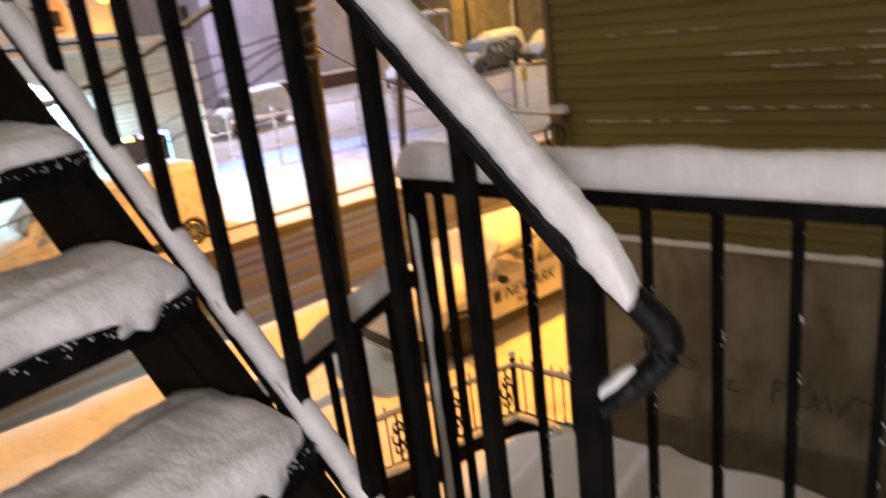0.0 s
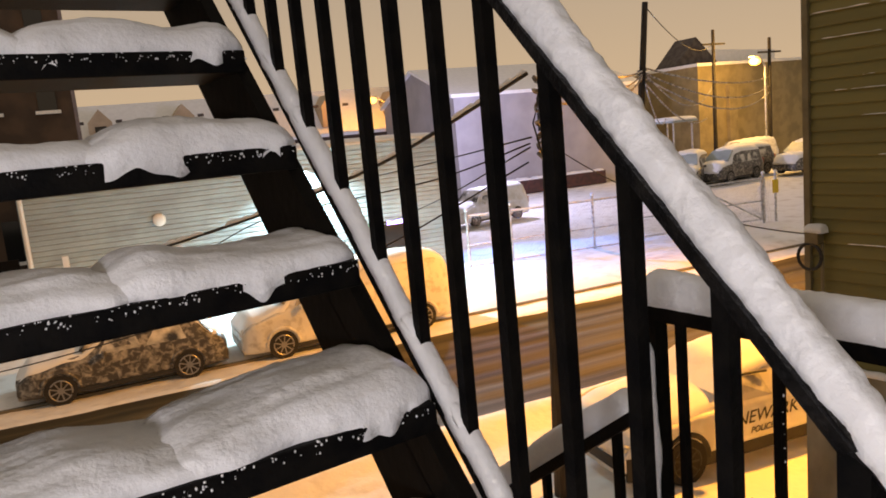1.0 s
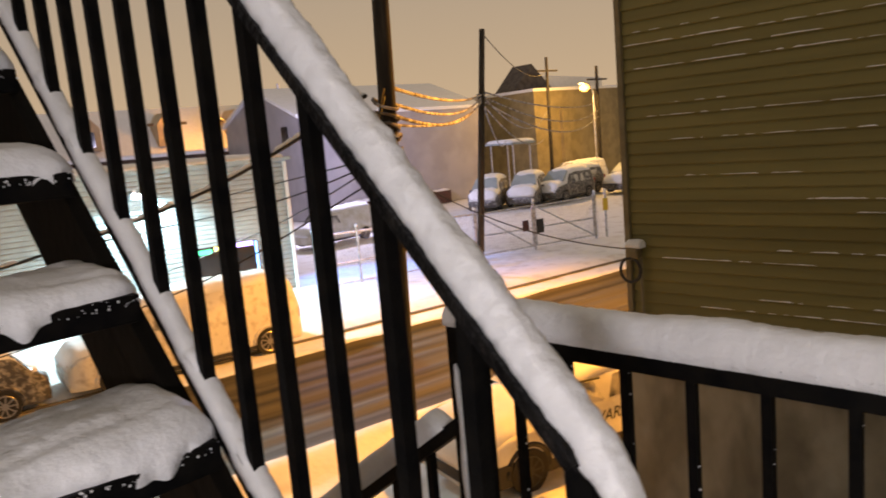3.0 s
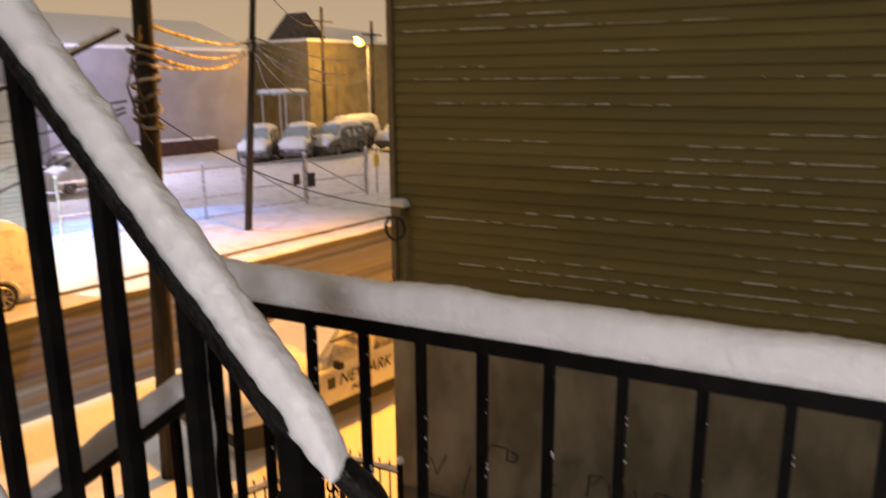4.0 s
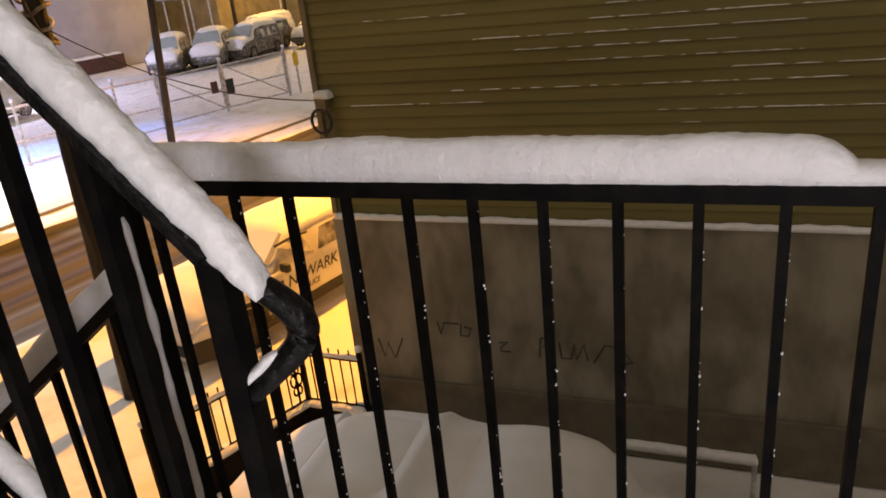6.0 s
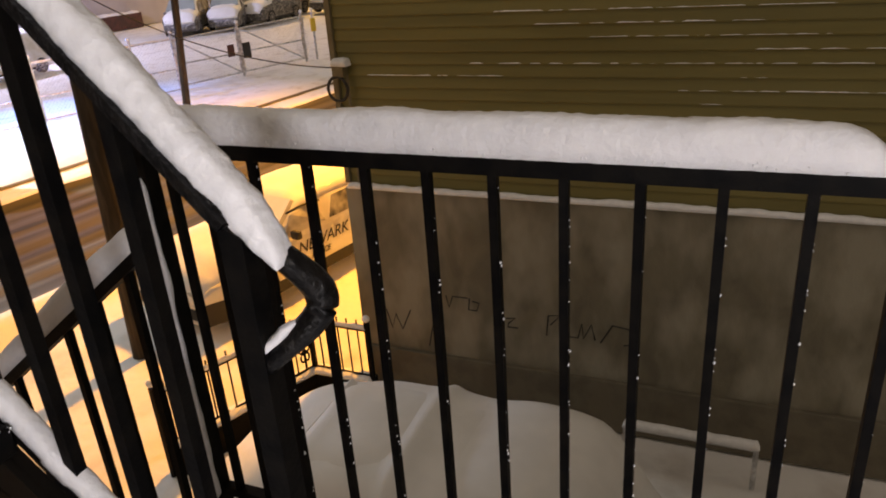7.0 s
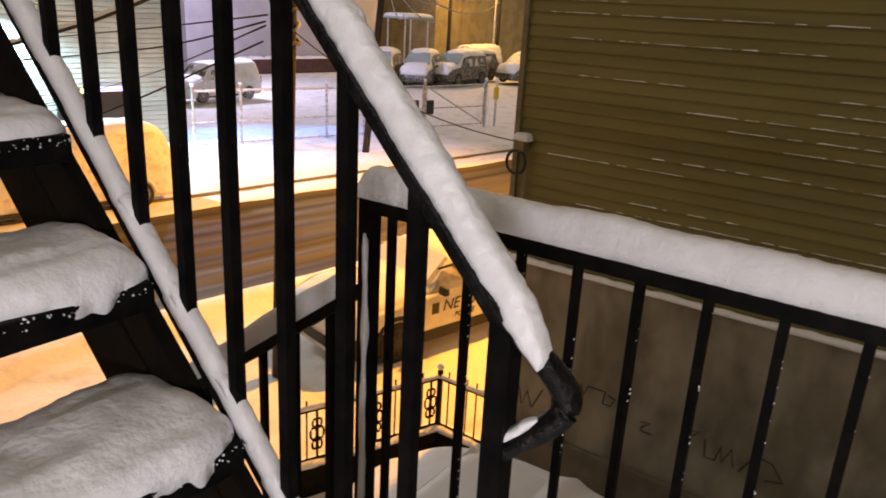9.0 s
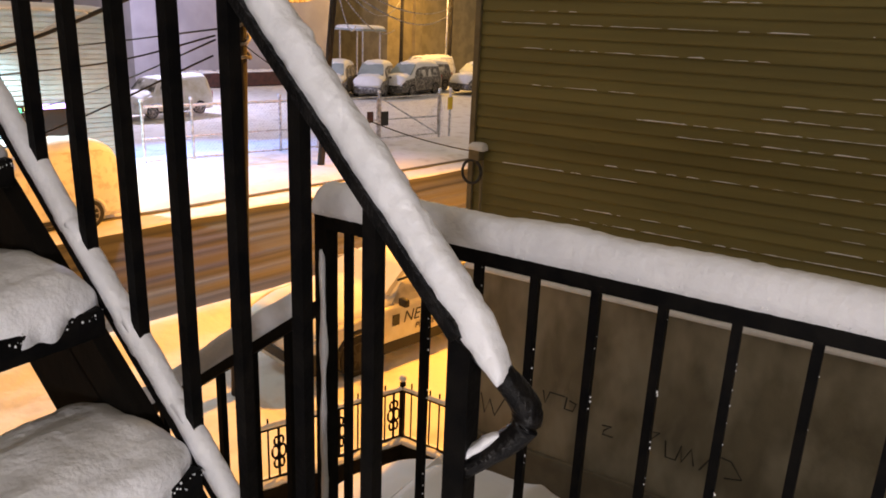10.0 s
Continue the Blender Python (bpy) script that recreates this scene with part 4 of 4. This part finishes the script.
# ---- grey metal building across the street ----
AV, AU0, AU1, AT = 6.85, -4.0, 10.0, -0.5
shop = thing("metal_building", street_pose(0, AV), "low grey ribbed-metal building with a lit display window", "building")
b = bmesh.new(); box(b, ((AU0 + AU1) / 2, 4.0, (AT - GROUND) / 2), (AU1 - AU0, 7.9, AT - GROUND)); part("wall", b, metal_wall, shop)
b = bmesh.new()
prof = ((0.0, 0.0), (-0.03, 0.02), (-0.03, 0.115), (0.0, 0.135))
ends = [[b.verts.new((x, y, z)) for y, z in prof] for x in (0, AU1 - AU0)]
for i in range(4):
    b.faces.new((ends[0][i], ends[1][i], ends[1][(i + 1) % 4], ends[0][(i + 1) % 4]))
b.faces.new(ends[0]); b.faces.new(ends[1][::-1])
rib = part("siding_panel", b, metal_wall, shop); rib.matrix_basis = pose(AU0, 0.05, 0.05)
for i in range(1, 30):
    again(rib, "siding_panel", shop, pose(AU0, 0.05, 0.05 + 0.16 * i))
b = bmesh.new(); box(b, ((AU0 + AU1) / 2, 4.0, AT - GROUND + 0.06), (AU1 - AU0 + 0.3, 8.3, 0.12), bevel=0.02); part("roof", b, metal_wall, shop)
b = bmesh.new(); snow_bar(b, (AU0 - 0.1, 4.0, AT - GROUND + 0.12), (AU1 + 0.1, 4.0, AT - GROUND + 0.12), 8.3, 0.22, 3, 60, 0.15, across=15); part("roof_snow", b, snow_soft, shop, "snow on the flat roof", True)
b = bmesh.new(); tube(b, [(AU0 + 0.1, -0.06, 0.1), (AU0 + 0.1, -0.06, 4.5)], 0.07, 8); box(b, (AU0 + 0.1, -0.06, 4.5), (0.3, 0.25, 0.25)); part("downpipe", b, white_paint, shop)
b = bmesh.new(); tube(b, [(AU1 - 0.1, -0.08, 0.1), (AU1 - 0.1, -0.08, 4.85)], 0.08, 8); part("corner_post", b, white_paint, shop)
b = bmesh.new(); bmesh.ops.create_uvsphere(b, u_segments=16, v_segments=8, radius=0.21, matrix=Matrix.Translation((-0.14, -0.03, 3.25)) @ Matrix.Diagonal((1, 0.5, 1, 1))); part("vent_cap", b, white_paint, shop, "round white vent cap", True)
b = bmesh.new(); box(b, (0.12, -0.05, 2.05), (0.85, 0.14, 0.28), bevel=0.02); part("red_sign_box", b, rust_red, shop, "faded red sign box")
b = bmesh.new(); snow_bar(b, (-0.3, -0.05, 2.19), (0.55, -0.05, 2.19), 0.2, 0.14, 2, 14); part("sign_snow", b, snow, shop, smooth=True)
win = part("display_window", (lambda q: (box(q, (7.35, 0.0, 1.42), (2.3, 0.14, 1.5)), q)[1])(bmesh.new()), glass_dark, shop, "dark display window")
for x0, x1, z, mat in ((6.3, 6.85, 2.02, led_green), (6.95, 7.3, 2.08, led_yellow), (7.5, 8.35, 2.10, led_violet)):
    b = bmesh.new(); box(b, ((x0 + x1) / 2, -0.085, z), (x1 - x0, 0.02, 0.15)); part("led_strip", b, mat, win)
b = bmesh.new(); box(b, (8.46, -0.085, 1.5), (0.07, 0.02, 1.3)); part("led_strip", b, led_blue, win)
b = bmesh.new(); box(b, (4.6, -0.22, 4.2), (0.30, 0.3, 0.12), bevel=0.02); box(b, (4.6, -0.06, 4.3), (0.12, 0.12, 0.2)); flood = part("floodlight", b, galvanised, shop, "wall floodlight")
b = bmesh.new(); box(b, (4.6, -0.25, 4.13), (0.26, 0.22, 0.02)); part("lens", b, flood_glow, flood)
b = bmesh.new(); box(b, (AU0 + 1.1, -1.2, 1.0), (0.10, 0.05, 2.0)); box(b, (AU0 + 1.1, -1.2, 2.2), (0.18, 0.08, 0.9), bevel=0.03)
tagged(obj("white_banner_post", b, white_paint), "narrow white banner on a post by the building", "banner").matrix_world = street_pose(0, AV)

# ---- chain-link yard fence with a gate ----
yard = thing("yard_fence", street_pose(10.2, 5.74, GROUND + 0.1, -7.6) @ Matrix.Diagonal((0.88, 1, 0.91, 1)), "snowy chain-link fence with pipe rails and a double gate", "fence")
for z in (0.12, 0.95, 2.12):
    b = bmesh.new(); tube(b, [(0, 0, z), (7.75, 0, z)], 0.03, 7); part("rail", b, galvanised, yard)
b = bmesh.new(); snow_bar(b, (0, 0, 2.14), (7.75, 0, 2.14), 0.08, 0.06, 5, 60, 0.3, across=7); part("snow_strip", b, snow, yard, smooth=True)
for x in (0, 1.95, 3.9, 5.85, 7.75, 11.1, 14.9, 15.6):
    b = bmesh.new(); tube(b, [(x, 0, 0), (x, 0, 2.35)], 0.055, 8); post = part("post", b, galvanised, yard)
    b = bmesh.new(); bmesh.ops.create_icosphere(b, subdivisions=1, radius=0.09, matrix=Matrix.Translation((x, 0, 2.38))); part("snow_cap", b, snow, post)
for x0, x1 in ((7.85, 11.0), (11.2, 14.8)):
    b = bmesh.new()
    for p, q in (((x0, 0, 0.25), (x1, 0, 0.25)), ((x0, 0, 2.1), (x1, 0, 2.15)), ((x0, 0, 0.25), (x0, 0, 2.1)), ((x1, 0, 0.25), (x1, 0, 2.15)), ((x0, 0, 2.1), (x1, 0, 0.25)), ((x0, 0, 1.1), (x1, 0, 1.1))):
        tube(b, [p, q], 0.035, 6)
    part("gate_leaf", b, galvanised, yard, "pipe-framed gate leaf with a diagonal brace")
b = bmesh.new()
for i in range(100):
    x = i * 0.155
    for s in (1, -1):
        a, c = (x, 0.02, 0.1 if s > 0 else 2.1), (min(15, x + 2.0), 0.02, 2.1 if s > 0 else 0.1)
        bar(b, a, c, 0.006, 0.006)
part("chain_link", b, galvanised, yard, "thin wire mesh")
b = bmesh.new(); box(b, (10.55, -0.06, 1.25), (0.34, 0.04, 0.5)); part("notice_board", b, rust_red, yard)
b = bmesh.new(); box(b, (11.4, -0.06, 1.15), (0.4, 0.05, 0.65)); part("notice_board", b, plastic_black, yard)
b = bmesh.new(); box(b, (15.5, -0.1, 1.7), (0.3, 0.05, 0.6)); part("notice_board", b, yellow_sign, yard, "yellow notice")

# ---- pale warehouse behind the yard ----
hall = thing("warehouse", street_pose(0, 30), "pale metal warehouse tinted lavender by light, with a snowy pitched roof", "building")
HU0, HU1, EAVE, RIDGE = 22.0, 38.6, 7.5, 9.9
b = bmesh.new()
pr = ((0, 0), (0, EAVE), (7, RIDGE), (14, EAVE), (14, 0))
loft(b, [[(x, y, z) for y, z in pr] for x in (HU0, HU1)])
part("wall", b, lavender_lit_wall, hall)
for y0, y1, z0, z1 in ((-0.3, 7.0, EAVE - 0.08, RIDGE + 0.02), (14.3, 7.0, EAVE - 0.08, RIDGE + 0.02)):
    b = bmesh.new(); loft(b, [[(x, y0, z0), (x, y1, z1), (x, y1, z1 + 0.22), (x, y0, z0 + 0.25)] for x in (HU0 - 0.3, HU1 + 0.3)]); part("roof", b, snow_soft, hall, "roof slope under snow")
b = bmesh.new(); box(b, (29.0, -0.04, 5.2), (0.18, 0.06, 1.4)); part("vent_slot", b, glass_dark, hall)
b = bmesh.new(); box(b, (HU0 - 0.03, 2.4, 6.2), (0.06, 1.0, 1.5)); part("window", b, glass_dark, hall)
b = bmesh.new(); tube(b, [(24, 7, RIDGE), (24, 7, RIDGE + 0.6)], 0.12, 8); part("chimney_pipe", b, galvanised, hall)
b = bmesh.new(); box(b, (29.5, -0.5, 0.5), (9.5, 0.9, 1.0), bevel=0.05); tagged(obj("stacked_junk", b, rust_red), "dark low row of stacked scrap along the wall", "scrap").matrix_world = street_pose(0, 30)
b = bmesh.new()
snow_bar(b, (24.8, -0.5, 0.98), (34.2, -0.5, 0.98), 0.9, 0.15, 6, 80, 0.8, lump=1.0, lump_size=2)
tagged(obj("snow_on_scrap", b, snow, True), "patchy snow on the scrap row", "snow", kind="stuff").matrix_world = street_pose(0, 30)

# snowed-in cars standing in the yard
suv = [(0, 0.80), (0.3, 1.02), (1.15, 1.16), (1.8, 1.72), (2.4, 1.80), (4.2, 1.76), (4.5, 1.4), (4.6, 0.9)]
# Windscreens borrow the pale wall colour to stand for bluish light on the glass.
for u, v, turn in ((29.6, 19.6, 38), (32.0, 18.4, 36), (34.4, 18.6, 12), (37.2, 20.6, 6), (40.6, 17.8, 4)):
    vehicle("parked_suv", street_pose(u, v, GROUND + 0.05, turn) @ Matrix.Scale(1.16, 4), "dark car with deep snow on bonnet and roof in the yard", 4.6, 1.85, suv, 1.04, (0.9, 3.6), 0.36, paint_dark,
            [(1.6, 2.6, 1.08, 1.52), (2.75, 3.9, 1.08, 1.52)], 0.20, 0.8, "cars in the yard", screen=metal_wall)
vehicle("pickup_van", street_pose(14.9, 17.0, GROUND + 0.05, 12), "pale van parked in the yard under snow", 4.9, 1.9,
        [(0, 0.8), (0.3, 1.0), (1.0, 1.15), (1.7, 1.8), (4.6, 1.85), (4.9, 1.2)], 1.1, (0.9, 3.9), 0.34, paint_white, [(1.4, 2.2, 1.14, 1.55)], 0.12, 1.0)
vehicle("lit_van", street_pose(42.0, 25.0, GROUND + 0.1, 0), "snow-covered van lit amber by the street lamp", 5.5, 2.0,
        [(0, 0.9), (0.3, 1.1), (1.0, 1.3), (1.6, 2.0), (5.2, 2.1), (5.5, 1.4)], 1.2, (0.9, 4.4), 0.36, paint_tan, [(1.3, 2.1, 1.3, 1.7)], 0.2, 1.0)

# ---- row of houses at the back, brick blocks ----
row = thing("dormer_house", street_pose(0, 52), "long pale house row with a snowy roof and dormers", "house")
b = bmesh.new(); box(b, (14, 5, 3.0), (46, 10, 6.0)); part("wall", b, cream, row)
b = bmesh.new(); loft(b, [[(x, -0.4, 6.0), (x, 4.0, 10.3), (x, 10.4, 6.0)] for x in (-9, 37)]); part("roof", b, snow_soft, row, "roof slope under snow")
for i, u in enumerate((-0.9, 5.9, 12.7, 19.5, 26.3)):
    b = bmesh.new(); loft(b, [[(u - 0.95, y, 6.6), (u + 0.95, y, 6.6), (u + 0.95, y, 8.6), (u, y, 9.7), (u - 0.95, y, 8.6)] for y in (-0.3, 3.2)]); d = part("dormer", b, cream, row, "gabled dormer")
    b = bmesh.new(); box(b, (u, -0.33, 7.6), (0.9, 0.08, 1.3)); part("pane", b, glass_dark, d)
    for s in (1, -1):
        b = bmesh.new(); box(b, (u + s * 1.5, -0.2, 8.6), (0.5, 0.3, 0.25)); part("lamp_bracket", b, roof_dark, d)
for i in range(14):
    b = bmesh.new(); box(b, (-7 + i * 3.2, -0.02, 4.0), (1.0, 0.1, 1.5)); part("window", b, glass_dark, row)
mid = thing("low_block", street_pose(0, 44), "low dark flat-roofed block with snow on top", "building")
b = bmesh.new(); box(b, (20, 3, 2.8), (26, 5, 5.6)); part("wall", b, brick_dark, mid)
b = bmesh.new(); box(b, (20, 3, 5.75), (26.3, 5.3, 0.3), bevel=0.05); part("roof_snow", b, snow_soft, mid)

tower = thing("brick_apartment", street_pose(0, 13.5), "tall dark brick apartment block with narrow windows", "building")
b = bmesh.new(); box(b, (-12.15, 6, 7.5), (20, 12, 15)); part("wall", b, brick_dark, tower)
for fl in range(5):
    for k in range(8):
        x = -3.0 - k * 1.55 - (0.35 if k % 2 else 0)
        b = bmesh.new(); box(b, (x, -0.02, 2.6 + fl * 2.75), (0.62, 0.12, 1.55)); w = part("window", b, glass_dark, tower)
        b = bmesh.new(); box(b, (x, -0.10, 1.76 + fl * 2.75), (0.85, 0.22, 0.12)); part("sill", b, snow, w, "sill with snow")
for z in (4.4, 9.9):
    b = bmesh.new(); box(b, (-12.15, -0.05, z), (20.1, 0.12, 0.18)); part("stone_band", b, brick_tan, tower)
dark = thing("dark_gate", street_pose(-8.2, 6.9), "black board gate with pale rails beside the building", "gate")
b = bmesh.new(); box(b, (2.0, 0, 1.3), (4.0, 0.08, 2.6)); part("board_panel", b, iron, dark)
for z in (1.15, 1.5):
    b = bmesh.new(); bar(b, (0, -0.08, z), (4.0, -0.08, z), 0.08, 0.10); part("rail", b, galvanised, dark)

block = thing("brick_warehouse", street_pose(0, 26), "tan brick block lit amber by the street lamp", "building")
b = bmesh.new(); box(b, (51.3, 9.5, 4.25), (13.6, 12, 8.5)); part("wall", b, brick_tan, block)
b = bmesh.new(); box(b, (51.3, 9.5, 8.6), (13.9, 12.3, 0.25)); part("roof_snow", b, snow_soft, block)
b = bmesh.new(); box(b, (48.0, 3.3, 3.4), (0.9, 0.4, 6.8)); part("pier", b, brick_tan, block)
gable = thing("gabled_house", street_pose(0, 40), "dark house with a steep gable roof", "house")
b = bmesh.new(); loft(b, [[(51.2, y, 0), (51.2, y, 8.7), (54.6, y, 12.1), (57.6, y, 9.3), (57.6, y, 0)] for y in (0, 3)]); part("wall", b, roof_dark, gable)
b = bmesh.new(); loft(b, [[(55.6, y, 10.9), (66.0, y, 10.5), (66.0, y, 8.6), (57.4, y, 8.6)] for y in (0.4, 3)]); part("roof", b, snow_soft, gable)
carport = thing("carport", street_pose(35.4, 22.6), "small open carport with a snowy flat roof", "carport")
for x in (0, 1.7):
    for y in (0, 2.5):
        b = bmesh.new(); bar(b, (x, y, 0), (x, y, 4.2), 0.09, 0.09); part("post", b, galvanised, carport)
b = bmesh.new(); box(b, (0.85, 1.25, 4.3), (2.3, 3.1, 0.14)); part("roof", b, metal_wall, carport)
b = bmesh.new(); snow_bar(b, (-0.3, 1.25, 4.37), (2.0, 1.25, 4.37), 3.1, 0.25, 4, 20); part("roof_snow", b, snow_soft, carport, smooth=True)

# street lamps
def street_lamp(at, label, arm):
    lampo = thing("street_lamp", Matrix.Translation((at.x, at.y, GROUND)), label, "street lamp", "street lamps")
    h = at.z - GROUND
    b = bmesh.new(); tube(b, [(arm, 0.2, 0), (arm, 0.2, h - 0.3), (arm * 0.6, 0.1, h + 0.15), (0, 0, h + 0.18)], 0.07, 8); part("pole", b, galvanised, lampo)
    b = bmesh.new(); bmesh.ops.create_uvsphere(b, u_segments=16, v_segments=8, radius=0.42, matrix=Matrix.Translation((0, 0, h)) @ Matrix.Diagonal((1, 1, 0.7, 1))); part("bulb", b, sodium_glow, lampo, "glowing amber lamp", True)
    b = bmesh.new(); box(b, (0, 0, h + 0.36), (0.9, 0.5, 0.12), bevel=0.04); part("hood", b, galvanised, lampo)


street_lamp(Vector((35.2, 60.8, 3.2)), "amber street lamp glowing in the distance", 1.4)
street_lamp(Vector((53.4, 33.2, 2.8)), "amber street lamp at the corner of the side street", 1.6)


near_lamp = thing("street_lamp", Matrix.Translation((17.0, 4.1, GROUND)), "amber street lamp on the near kerb beyond the house", "street lamp", "street lamps")
b = bmesh.new(); tube(b, [(0, 0, 0), (0, 0, 9.4), (0, 0.5, 9.75), (0, 1.2, 9.75)], 0.08, 8); part("pole", b, galvanised, near_lamp)
b = bmesh.new(); box(b, (0, 1.1, 9.85), (0.3, 0.7, 0.14), bevel=0.04); part("hood", b, galvanised, near_lamp)
